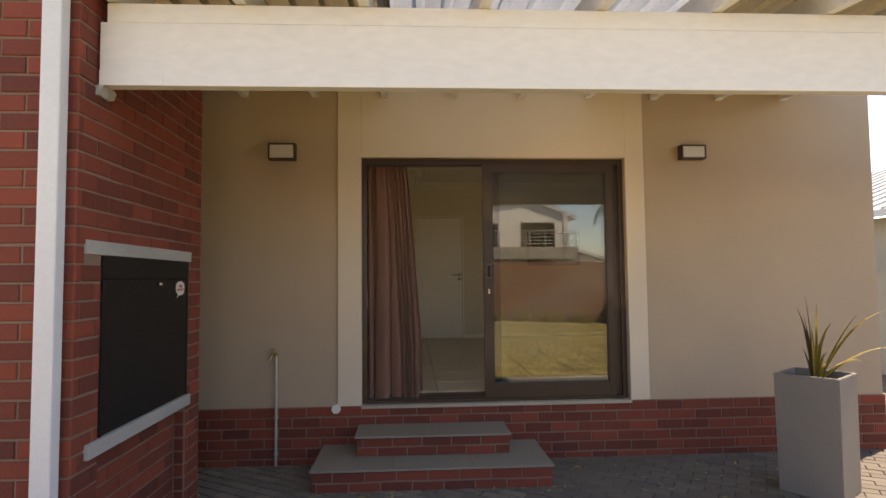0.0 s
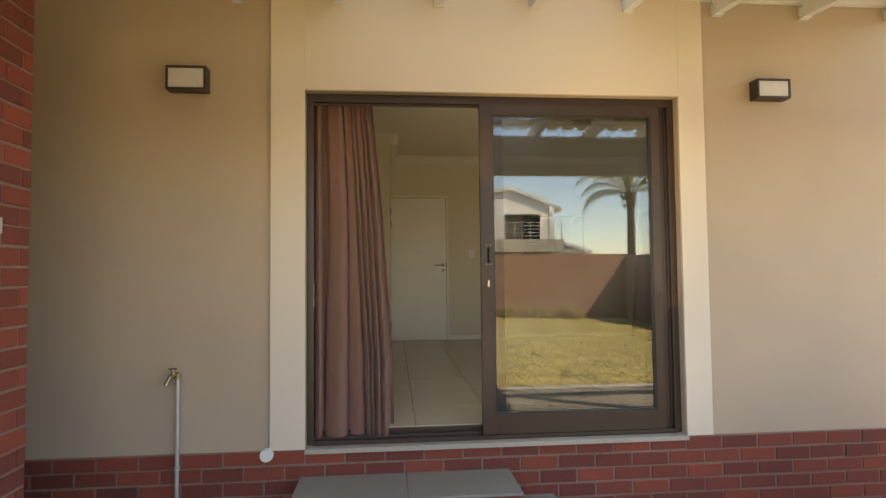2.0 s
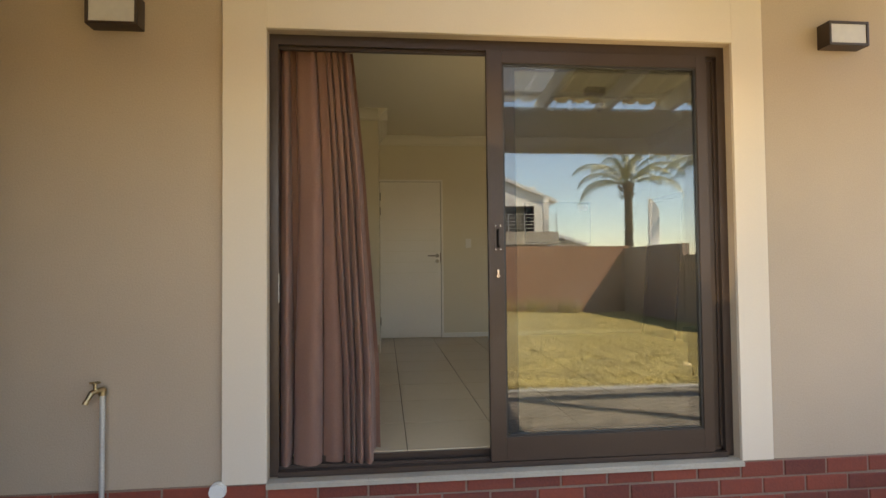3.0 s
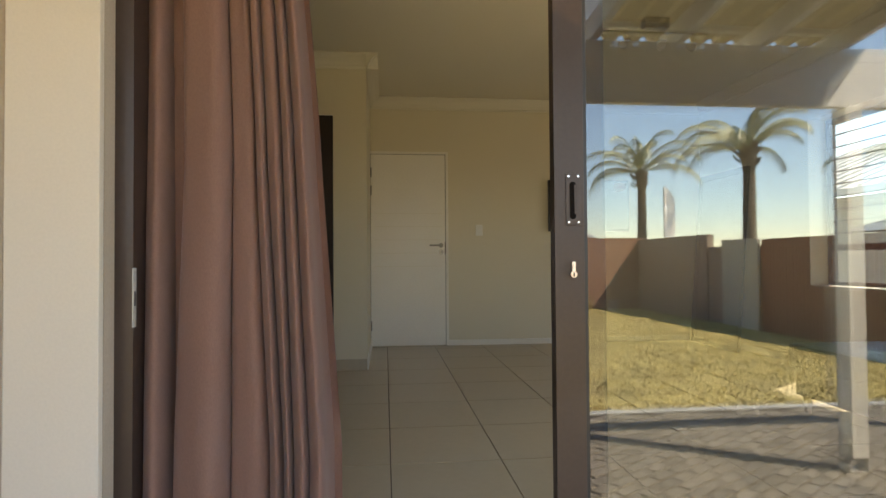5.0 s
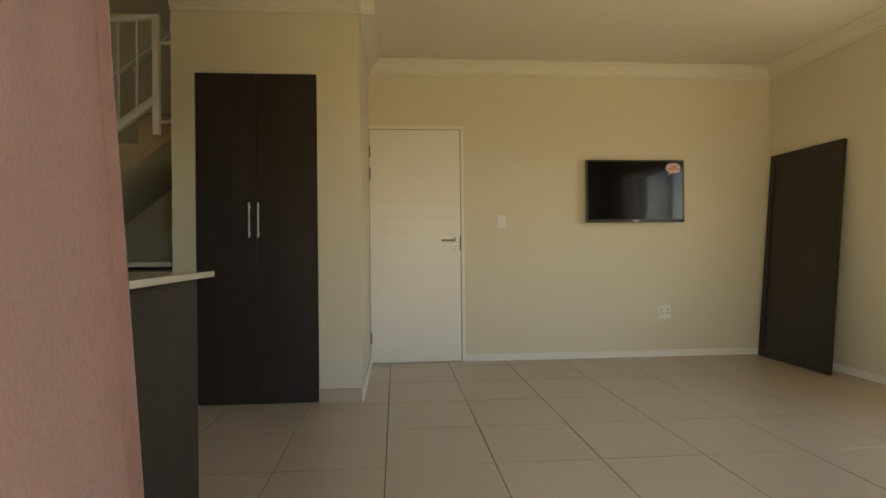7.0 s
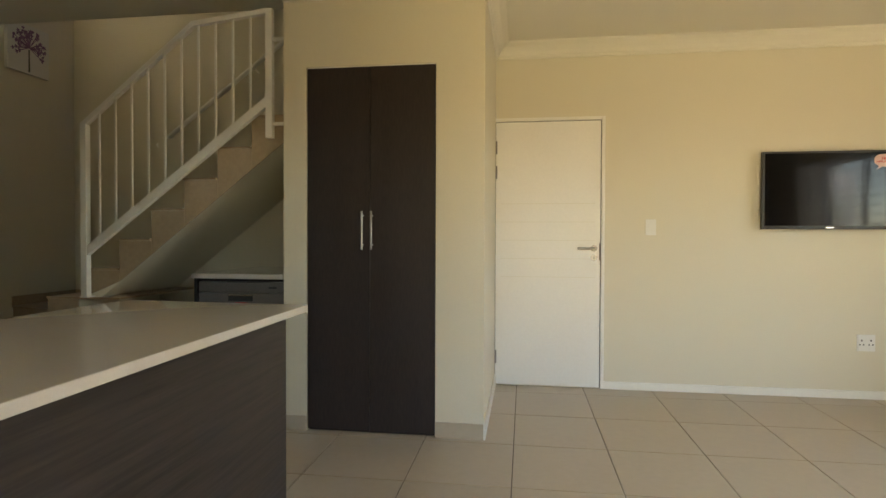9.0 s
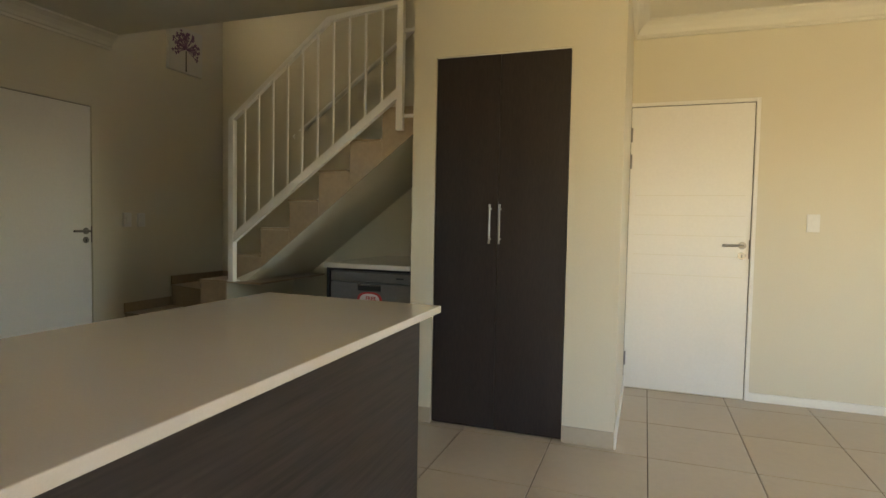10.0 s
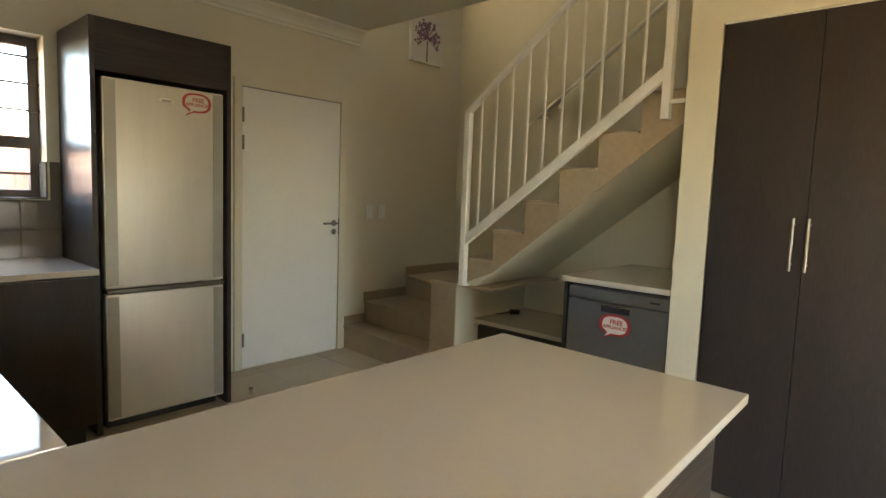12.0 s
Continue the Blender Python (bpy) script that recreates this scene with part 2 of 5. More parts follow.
TRUNK = material("palm_bark", (0.20, 0.155, 0.11), 0.95, var=0.3, coarse=3, fine=20, bump=0.8, stretch=(1, 1, 4), relief=0.02)
FROND = material("palm_leaf", (0.42, 0.42, 0.25), 0.5, var=0.3, coarse=3, fine=20, bump=0.1)
TAUPE_TILE = material("glossy_wall_tile", (0.15, 0.127, 0.10), 0.12, var=0.06, coarse=2, fine=60, bump=0.02, rnd=0.2)
GALV = material("pale_steel_pipe", (0.52, 0.50, 0.46), 0.5, metal=0.3, var=0.1, coarse=12, fine=90, bump=0.1)


# ---------------------------------------------------------------- mesh helpers
def box(bm, x0, x1, y0, y1, z0, z1, m=None):
    r = bmesh.ops.create_cube(bm, size=1)
    mat = Matrix.Translation(((x0 + x1) / 2, (y0 + y1) / 2, (z0 + z1) / 2)) @ Matrix.Diagonal((abs(x1 - x0), abs(y1 - y0), abs(z1 - z0), 1))
    bmesh.ops.transform(bm, matrix=(m @ mat) if m else mat, verts=r["verts"])
    return r["verts"]


def boxes(*rows, bevel=0.0, m=None):
    bm = bmesh.new()
    for r in rows:
        box(bm, *r, m=m)
    if bevel:
        bmesh.ops.bevel(bm, geom=bm.edges[:], offset=bevel, segments=2, profile=0.6, affect="EDGES")
    return bm


def tube(bm, p0, p1, r0, r1=None, seg=14):
    p0, p1 = Vector(p0), Vector(p1)
    d = p1 - p0
    m = Matrix.Translation((p0 + p1) / 2) @ d.to_track_quat("Z", "Y").to_matrix().to_4x4()
    bmesh.ops.create_cone(bm, cap_ends=True, segments=seg, radius1=r0, radius2=r0 if r1 is None else r1, depth=d.length, matrix=m)


def tubes(*rows, seg=14):
    bm = bmesh.new()
    for r in rows:
        tube(bm, *r, seg=seg)
    return bm


def prism(points, axis, a, b, bm=None):
    """A flat polygon pushed along an axis: its 2D points are (x, y) for z, (x, z) for y, (y, z) for x."""
    bm = bm or bmesh.new()
    put = {"z": lambda p, c: (p[0], p[1], c), "y": lambda p, c: (p[0], c, p[1]), "x": lambda p, c: (c, p[0], p[1])}[axis]
    lo, hi = [bm.verts.new(put(p, a)) for p in points], [bm.verts.new(put(p, b)) for p in points]
    bm.faces.new(lo), bm.faces.new(hi)
    for i in range(len(points)):
        j = (i + 1) % len(points)
        bm.faces.new((lo[i], lo[j], hi[j], hi[i]))
    bmesh.ops.recalc_face_normals(bm, faces=bm.faces[:])
    return bm


def slab(points, z0, z1, bevel=0.003):
    bm = prism(points, "z", z0, z1)
    bmesh.ops.bevel(bm, geom=bm.edges[:], offset=bevel, segments=2, profile=0.6, affect="EDGES")
    return bm


def to_mesh(name, bm, mat, smooth=False):
    me = bpy.data.meshes.new(name)
    bm.to_mesh(me)
    bm.free()
    me.materials.append(mat)
    if smooth:
        me.shade_smooth()
        me.set_sharp_from_angle(angle=radians(35))
    return me


def part(name, bm, mat, parent, label="", smooth=False):
    ob = new(name, to_mesh(name, bm, mat, smooth))
    ob.parent = parent
    return tagged(ob, label)


def thing(name, label, category, group="", m=None):
    ob = new(name)
    ob.empty_display_size = 0.1
    if m:
        ob.matrix_world = m
    return tagged(ob, label, category, group)


def solid(name, bm, mat, label, category, group="", smooth=False):
    return tagged(new(name, to_mesh(name, bm, mat, smooth)), label, category, group)


def structure(name, bm, mat, label=""):
    return tagged(new(name, to_mesh(name, bm, mat)), label, kind="structure")


def writing(name, body, size, mat, m, parent):
    cu = bpy.data.curves.new(name, "FONT")
    cu.body, cu.size, cu.align_x, cu.align_y, cu.extrude, cu.offset = body, size, "CENTER", "CENTER", 0.0004, size * 0.025
    tmp = new(name, cu)
    me = bpy.data.meshes.new_from_object(tmp)
    bpy.data.objects.remove(tmp)
    me.name = name
    me.materials.clear()
    me.materials.append(mat)
    ob = new(name, me)
    ob.parent, ob.matrix_local = parent, m
    return ob


def sticker(parent, m, w, rim, face, label):
    """A speech-bubble sticker, w wide, lying in its own xy plane with the face to +z."""
    def outline(k):
        pts = [(k * 0.5 * w * math.copysign(abs(math.cos(a)) ** 0.75, math.cos(a)), k * 0.33 * w * math.copysign(abs(math.sin(a)) ** 0.8, math.sin(a)))
               for a in [math.tau * i / 36 for i in range(36)]]
        pts[21:24] = [(-0.26 * w * k, -0.30 * w * k), (-0.40 * w * k, -0.47 * w * k), (-0.13 * w * k, -0.33 * w * k)]
        return pts
    st = part("sticker", prism(outline(1.0), "z", 0, 0.0006), rim, parent, label)
    st.matrix_local = m
    part("sticker_face", prism(outline(0.80), "z", 0.0006, 0.0012), face, st)
    writing("lettering", "FREE", 0.20 * w, RED_INK, pose(0.05 * w, 0.09 * w, 0.0016), st)
    writing("lettering", "APPLIANCES", 0.145 * w, RED_INK, pose(0.02 * w, -0.07 * w, 0.0016), st)
    return st
# ---------------------------------------------------------------- ground and large structure
G = -0.55          # paving level
CEIL = 2.62
gb = bmesh.new()
bmesh.ops.create_grid(gb, x_segments=40, y_segments=40, size=1500)
bmesh.ops.translate(gb, verts=gb.verts[:], vec=(0, 0, G - 0.32))
structure("ground", gb, GROUND, "bare brown earth around the house")
pav = structure("pavement", boxes((-6.4, 8.84, -3.72, -0.02, G - 0.32, G - 0.012)), SAND, "grey brick paving of the patio")
structure("kerb", boxes((-6.4, 8.84, -3.82, -3.72, G - 0.32, G + 0.004), bevel=0.008), CONCRETE, "pale concrete edging between paving and lawn")
lb = bmesh.new()
bmesh.ops.create_grid(lb, x_segments=60, y_segments=60, size=0.5)
for v in lb.verts:
    v.co = Vector((0.92 + v.co.x * 15.84, -10.41 + v.co.y * 13.18, 0))
    far = max(0, -v.co.y - 4.3)
    v.co.z = G - 0.02 - 0.006 * far - 0.03 * max(0, v.co.x - 4) * min(1, far / 3) + 0.03 * noise.noise(v.co * 0.7) * min(1, far)
structure("lawn", lb, LAWN, "dry yellow-green lawn")


def lawn_height(x, y):
    far = max(0, -y - 4.3)
    return G - 0.02 - 0.006 * far - 0.03 * max(0, x - 4) * min(1, far / 3) + 0.03 * noise.noise(Vector((x, y, 0)) * 0.7) * min(1, far)


rng = random.Random(3)
gv, gf = [], []
for i in range(32000):
    x, y = rng.uniform(-5.0, 8.8), -3.84 - 12.5 * rng.random() ** 1.4
    z, a, h = lawn_height(x, y), rng.uniform(0, math.tau), rng.uniform(0.02, 0.055)
    w = 0.012
    k = len(gv)
    gv += [(x - w * math.cos(a), y - w * math.sin(a), z - 0.005), (x + w * math.cos(a), y + w * math.sin(a), z - 0.005),
           (x + rng.uniform(-0.02, 0.02), y + rng.uniform(-0.02, 0.02), z + h)]
    gf.append((k, k + 1, k + 2))
gm = bpy.data.meshes.new("grass")
gm.from_pydata(gv, [], gf)
gm.materials.append(BLADE)
tagged(new("grass", gm), "short dry grass blades of the lawn", "grass", kind="stuff")

# outer walls, with the door opening (x -0.35 to 1.97) and the kitchen window
DX0, DX1, DZ0, DZ1 = -0.35, 1.977, -0.075, 2.05
structure("wall_front", boxes((-4.1, DX0, 0.0, 0.22, G, 3.1), (DX1, 4.28, 0.0, 0.22, G, 3.1), (DX0, DX1, 0.0, 0.22, DZ1, 3.1), (DX0, DX1, 0.0, 0.22, G, DZ0)),
          PLASTER_OUT, "beige painted plaster wall beside the sliding door")
structure("wall_front_lining", boxes((-3.84, DX0, 0.222, 0.228, 0, CEIL), (DX1, 3.8, 0.222, 0.228, 0, CEIL), (DX0, DX1, 0.222, 0.228, DZ1, CEIL)), PLASTER_IN)
structure("trim", boxes((-0.55, DX0, -0.022, -0.001, DZ0, 3.08), (DX1, 2.145, -0.022, -0.001, DZ0, 3.08), (DX0, DX1, -0.022, -0.001, DZ1, 3.08), bevel=0.003),
          BAND, "smooth cream plaster surround of the sliding door")
sill = structure("door_sill", boxes((DX0, DX1, -0.035, 0.028, DZ0 - 0.022, DZ0 - 0.006)), GROUT, "beige tiled sill under the door")
for i in range(5):
    a, b = DX0 + (DX1 - DX0) * i / 5, DX0 + (DX1 - DX0) * (i + 1) / 5
    part("sill_tile", boxes((a + 0.001, b - 0.001, -0.036, 0.028, DZ0 - 0.0058, DZ0 + 0.004), bevel=0.0015), SILL_TILE, sill)
part("sill_edge", boxes((DX0, DX1, -0.041, -0.0365, DZ0 - 0.022, DZ0 - 0.001), bevel=0.001), SILL_TILE, sill)
structure("wall_right", boxes((3.8, 4.03, 0.221, 1.4, G, 3.1), (3.8, 4.03, 3.02, 5.2, G, 3.1), (3.8, 4.03, 1.4, 3.02, G, 0.66), (3.8, 4.03, 1.4, 3.02, 2.05, 3.1)), PLASTER_IN, "cream painted wall of the living room")
structure("wall_back", boxes((0.135, 3.8, 4.65, 4.9, 0, 3.1)), PLASTER_IN, "cream painted wall behind the television")
WY0, WY1, WZ0, WZ1 = 0.55, 1.57, 1.22, 2.11
structure("wall_left", boxes((-4.1, -3.84, 0.221, WY0, G, 3.1), (-4.1, -3.84, WY1, 5.3, G, 5.4), (-4.1, -3.84, WY0, WY1, G, WZ0), (-4.1, -3.84, WY0, WY1, WZ1, 3.1)),
          PLASTER_IN, "cream painted kitchen and stair wall")
structure("wall_stairs_back", boxes((-3.84, 0.134, 5.05, 5.3, 0, 5.4)), PLASTER_IN, "cream painted wall behind the stairs")
# the pier with the wardrobe recess
for row in ((-1.045, -0.905, 3.41, 4.0, 0, CEIL), (-0.14, 0.135, 3.41, 5.04, 0, CEIL), (-0.905, -0.14, 3.41, 4.0, 2.125, CEIL), (-0.905, -0.14, 3.96, 4.0, 0, 2.125), (-1.045, 0.135, 3.41, 5.04, CEIL + 0.001, 5.4)):
    structure("wall_pier", boxes(row), PLASTER_IN, "cream painted pier around the wardrobe")
structure("floor", boxes((-3.84, 3.8, 0.135, 5.05, -0.3, -0.006)), GROUT, "beige ceramic tiled floor with dark joints")
structure("ceiling", boxes((-3.84, 3.8, 0.228, 3.41, CEIL, 2.9), (0.136, 3.8, 3.41, 4.65, CEIL, 2.9), (-3.84, -1.046, 3.411, 3.76, CEIL, 2.9)), CEILING, "plain painted ceiling")
structure("roof_slab", boxes((-4.3, 4.1, 0.0, 3.4, 3.1, 3.2), (4.1, 4.3, 0.0, 0.22, 3.1, 3.2), (0.0, 4.1, 3.4, 5.3, 3.1, 3.2)), CONCRETE)
# unseen overhang, added to keep most sun out of the side window
structure("unseen_side_eave", boxes((4.101, 5.13, 0.23, 5.3, 3.1, 3.2)), CONCRETE)
structure("stairwell_upper_wall", boxes((-3.84, -1.046, 3.44, 3.76, 2.901, 5.4)), PLASTER_IN)
structure("stairwell_ceiling", boxes((-4.1, 0.2, 3.42, 4.1, 5.4, 5.5), (-4.1, -2.75, 4.1, 5.3, 5.4, 5.5), (-2.1, 0.2, 4.1, 5.3, 5.4, 5.5), (-2.75, -2.1, 4.1, 4.84, 5.4, 5.5)), CEILING)


def cornice(name, p0, p1, n):
    """A coved moulding along p0 to p1 under the ceiling, reaching out along n."""
    prof = [(0, -0.001), (0.098, -0.001), (0.098, -0.014), (0.086, -0.02), (0.060, -0.036), (0.036, -0.064), (0.024, -0.088), (0.014, -0.092), (0.014, -0.112), (0, -0.114)]
    bm = bmesh.new()
    a = [bm.verts.new((p0[0] + n[0] * d, p0[1] + n[1] * d, CEIL + z)) for d, z in prof]
    b = [bm.verts.new((p1[0] + n[0] * d, p1[1] + n[1] * d, CEIL + z)) for d, z in prof]
    bm.faces.new(a), bm.faces.new(b)
    for i in range(len(prof)):
        j = (i + 1) % len(prof)
        bm.faces.new((a[i], a[j], b[j], b[i]))
    bmesh.ops.recalc_face_normals(bm, faces=bm.faces[:])
    structure(name, bm, CEILING, "white coved cornice")


cornice("cornice_back", (0.136, 4.649), (3.8, 4.649), (0, -1))
cornice("cornice_pier_side", (0.136, 3.312), (0.136, 4.649), (1, 0))
cornice("cornice_pier", (-1.045, 3.409), (0.234, 3.409), (0, -1))
cornice("cornice_left", (-3.839, 0.23), (-3.839, 3.76), (1, 0))
cornice("cornice_right", (3.799, 0.23), (3.799, 4.649), (-1, 0))
structure("baseboard_back", boxes((0.955, 3.8, 4.628, 4.649, 0.0, 0.058), bevel=0.004), WHITE_PAINT, "white painted skirting board")
structure("baseboard_right", boxes((3.779, 3.799, 0.23, 4.627, 0.0, 0.058), bevel=0.004), WHITE_PAINT, "white painted skirting board")
for x0, x1 in ((-1.045, -0.905), (-0.14, 0.135)):
    structure("baseboard_pier", boxes((x0, x1, 3.399, 3.409, 0.0, 0.09), bevel=0.002), FLOOR_TILE, "beige tile skirting")
structure("baseboard_pier_side", boxes((0.136, 0.146, 3.399, 4.627, 0.0, 0.09), bevel=0.002), WHITE_PAINT, "white painted skirting board")

# ---------------------------------------------------------------- sliding door
door = tagged(thing("door_1", "open dark bronze aluminium sliding door with clear glass", "sliding door"), kind="structure")
part("door_frame", boxes((DX0, DX0 + 0.042, 0.05, 0.135, -0.07, 2.05), (DX1 - 0.042, DX1, 0.05, 0.135, -0.07, 2.05), (DX0 + 0.042, DX1 - 0.042, 0.05, 0.135, 2.0, 2.05),
                         (DX0 + 0.042, DX1 - 0.042, 0.03, 0.135, -0.07, -0.045), (DX0 + 0.042, DX1 - 0.042, 0.074, 0.082, -0.045, -0.03),
                         (DX0 + 0.042, DX1 - 0.042, 0.12, 0.135, -0.045, -0.006), (DX1 - 0.055, DX1 - 0.042, 0.074, 0.082, -0.045, 2.0),
                         (DX0 + 0.042, DX1 - 0.042, 0.074, 0.082, 1.985, 2.0)), BRONZE, door)


def leaf(name, x0, x1, y0, y1, st_l, st_r, z0=-0.043, z1=1.998, bottom=0.118, top=0.065):
    fr = part(name, boxes((x0, x0 + st_l, y0, y1, z0, z1), (x1 - st_r, x1, y0, y1, z0, z1), (x0 + st_l, x1 - st_r, y0, y1, z0, z0 + bottom),
                          (x0 + st_l, x1 - st_r, y0, y1, z1 - top, z1), bevel=0.002), BRONZE, door)
    c = (y0 + y1) / 2
    part("glazing_bead", boxes((x0 + st_l, x0 + st_l + 0.01, c - 0.012, c + 0.012, z0 + bottom, z1 - top), (x1 - st_r - 0.01, x1 - st_r, c - 0.012, c + 0.012, z0 + bottom, z1 - top),
                               (x0 + st_l + 0.01, x1 - st_r - 0.01, c - 0.012, c + 0.012, z0 + bottom, z0 + bottom + 0.01),
                               (x0 + st_l + 0.01, x1 - st_r - 0.01, c - 0.012, c + 0.012, z1 - top - 0.01, z1 - top)), BLACK, fr)
    g = part("pane", boxes((x0 + st_l + 0.01, x1 - st_r - 0.01, c - 0.003, c + 0.003, z0 + bottom + 0.01, z1 - top - 0.01)), GLASS, fr, "clear glass pane")
    g.visible_shadow = False
    return fr


slider = leaf("sliding_leaf", 0.710, 1.868, 0.034, 0.072, 0.078, 0.055)
leaf("fixed_leaf", 0.80, 1.934, 0.084, 0.122, 0.055, 0.055)
# flush pull, its four screws, the lock cylinder and the edge plate
HX, HZ = 0.758, 1.055
hp = part("pull_handle", boxes((HX - 0.0185, HX + 0.0185, 0.0305, 0.034, HZ - 0.066, HZ + 0.066), bevel=0.001), BRONZE, slider)
slot = [(HX + 0.0085 * math.cos(a) - 0.001, HZ + 0.0085 * math.sin(a) + (0.036 if math.sin(a) >= 0 else -0.042)) for a in [math.tau * i / 20 for i in range(20)]]
# no hollow is cut: flat black gives its shade, a bronze sliver its lighter side
part("recess", prism(slot, "y", 0.0298, 0.0304), HOLE, slider, "flat dull black shape for the shaded finger recess of the pull")
inner = [(HX + 0.005 + 0.002 * math.cos(a), HZ + 0.002 * math.sin(a) + (0.035 if math.sin(a) >= 0 else -0.035)) for a in [math.tau * i / 20 for i in range(20)]]
part("recess_wall", prism(inner, "y", 0.0294, 0.0297), BRONZE, slider)
for sx in (-0.0125, 0.0125):
    for sz in (-0.058, 0.058):
        part("screw", tubes(((HX + sx, 0.0305, HZ + sz), (HX + sx, 0.0275, HZ + sz), 0.0034, 0.0028)), CHROME, slider, "bright screw head")
cyl = [(0.754 + 0.0085 * math.cos(a), 0.866 + 0.0085 * math.sin(a)) for a in [math.radians(120 + 300 * i / 16) for i in range(17)]] + [(0.7585, 0.8975), (0.7495, 0.8975)]
part("lock_cylinder", prism(cyl, "y", 0.018, 0.034), CHROME, slider, "steel lock cylinder")
part("keyhole", boxes((0.7525, 0.7555, 0.0172, 0.018, 0.860, 0.870)), BLACK, slider)
part("edge_plate", boxes((0.7085, 0.710, 0.044, 0.062, 0.66, 1.01), bevel=0.0005), BRONZE, slider)
for z in (0.98, 0.95, 0.90, 0.84, 0.72, 0.69):
    part("plate_screw", tubes(((0.7085, 0.053, z), (0.7075, 0.053, z), 0.0035)), CHROME, slider)
for z in (0.79, 0.765):
    part("bolt_slot", boxes((0.7075, 0.7085, 0.049, 0.057, z - 0.009, z + 0.009)), BLACK, slider)
part("strike_plate", boxes((DX0 + 0.042, DX0 + 0.0445, 0.045, 0.063, 0.75, 0.89), bevel=0.0006), GALV, door, "steel strike plate")
part("strike_hole", boxes((DX0 + 0.0445, DX0 + 0.0452, 0.050, 0.058, 0.80, 0.835)), BLACK, door)

# ---------------------------------------------------------------- patio: brick barbecue block
BX, BY, BR = -1.412, -2.306, -0.79      # side face, front face, rear face
DY0, DY1 = -2.078, -1.02                # the door's edges along the side face
BLOCK_LABEL = "red face-brick barbecue block with chimney"
block = structure("barbecue_block", boxes((-2.6, BX - 0.012, DY0, DY1, 1.11, 4.2)), MORTAR, BLOCK_LABEL)
for row in ((-2.6, BX - 0.012, BY + 0.012, DY0, G, 4.2), (-2.6, BX - 0.012, DY1, BR, G, 4.2), (-2.6, BX - 0.50, DY0, DY1, G, 1.109), (BX - 0.499, BX - 0.092, DY0, DY1, G, 0.17)):
    structure("barbecue_block", boxes(row), MORTAR, BLOCK_LABEL)
# added out of view to hold back light from the left
structure("unseen_end_wall", boxes((-2.6, -2.5, BR + 0.001, -0.001, G, 3.1)), PLASTER_OUT, "unseen beige plaster wall added behind the barbecue block to cut side light")
structure("lintel", boxes((BX - 0.2, BX + 0.004, -2.222, -0.985, 1.122, 1.188), bevel=0.004), CONCRETE, "rough grey concrete lintel")
structure("barbecue_sill", boxes((BX - 0.2, BX + 0.012, -2.195, -0.995, 0.175, 0.246), bevel=0.005), CONCRETE, "grey concrete slab under the barbecue door")
bd = thing("barbecue_door", "black steel barbecue door set in a brick wall", "barbecue door")
part("panel", boxes((BX - 0.03, BX - 0.010, DY0 + 0.002, DY1 - 0.002, 0.248, 1.120), bevel=0.002), STEEL_BLACK, bd)
part("flap", boxes((BX - 0.010, BX - 0.004, DY0 + 0.022, DY1 - 0.022, 0.262, 1.000), bevel=0.002), STEEL_BLACK, bd)
part("hood", boxes((BX - 0.010, BX + 0.001, DY0 + 0.002, DY1 - 0.002, 1.008, 1.120), bevel=0.003), STEEL_BLACK, bd)
for y0, y1 in ((DY0 + 0.002, DY0 + 0.018), (DY1 - 0.018, DY1 - 0.002)):
    part("edge_strip", boxes((BX - 0.010, BX - 0.001, y0, y1, 0.248, 1.004), bevel=0.001), STEEL_BLACK, bd)
part("knob", tubes(((BX - 0.004, -1.49, 0.975), (BX + 0.02, -1.49, 0.975), 0.006), ((BX + 0.018, -1.49, 0.975), (BX + 0.03, -1.49, 0.975), 0.012, 0.009)), CHROME, bd, "small bright knob")
for z in (0.32, 0.64, 0.96):
    part("hinge", tubes(((BX + 0.003, DY0 + 0.004, z - 0.03), (BX + 0.003, DY0 + 0.004, z + 0.03), 0.007)), STEEL_BLACK, bd)
sticker(bd, Matrix(((0, 0, 1, BX - 0.0035), (1, 0, 0, -1.15), (0, 1, 0, 0.947), (0, 0, 0, 1))), 0.135, PAPER, PAPER, "white speech-bubble sticker")
dp = thing("downpipe", "white rectangular metal downpipe on the brick wall", "downpipe")
part("pipe", boxes((-1.535, -1.449, BY - 0.084, BY - 0.016, G, 3.4), bevel=0.008), PIPE_PAINT, dp)
part("bracket", boxes((-1.555, -1.43, BY - 0.016, BY - 0.008, 2.9, 2.93), (-1.539, -1.445, BY - 0.088, BY - 0.016, 2.903, 2.927)), PIPE_PAINT, dp)

# ---------------------------------------------------------------- patio roof, falling away from the house
BMY = -2.16        # outer face of the beam


def roof_z(y):
    """Height of the rafters' underside."""
    return 2.588 + 0.114 * y


beam = thing("roof_beam", "large white painted timber beam carrying the patio roof", "beam")
part("lower_board", boxes((BX + 0.006, 6.2, BMY, BMY + 0.065, 1.932, 2.242), bevel=0.003), TIMBER, beam)
part("upper_board", boxes((BX + 0.035, 6.2, BMY + 0.004, BMY + 0.065, 2.244, 2.338), bevel=0.003), TIMBER, beam)
part("splice", boxes((BX + 0.006, -1.105, BMY - 0.003, BMY - 0.0005, 1.932, 2.005), bevel=0.001), TIMBER, beam)
pad = boxes((BX - 0.008, BX + 0.03, BMY - 0.01, BMY + 0.11, 1.885, 1.93))
bmesh.ops.subdivide_edges(pad, edges=pad.edges[:], cuts=4, use_grid_fill=True)
for v in pad.verts:
    v.co += noise.noise_vector(v.co * 30) * 0.010
    v.co.x -= 0.35 * (1.93 - v.co.z)
part("mortar_pad", pad, CONCRETE, beam, "rough mortar patch under the beam end", smooth=True)
raft = None
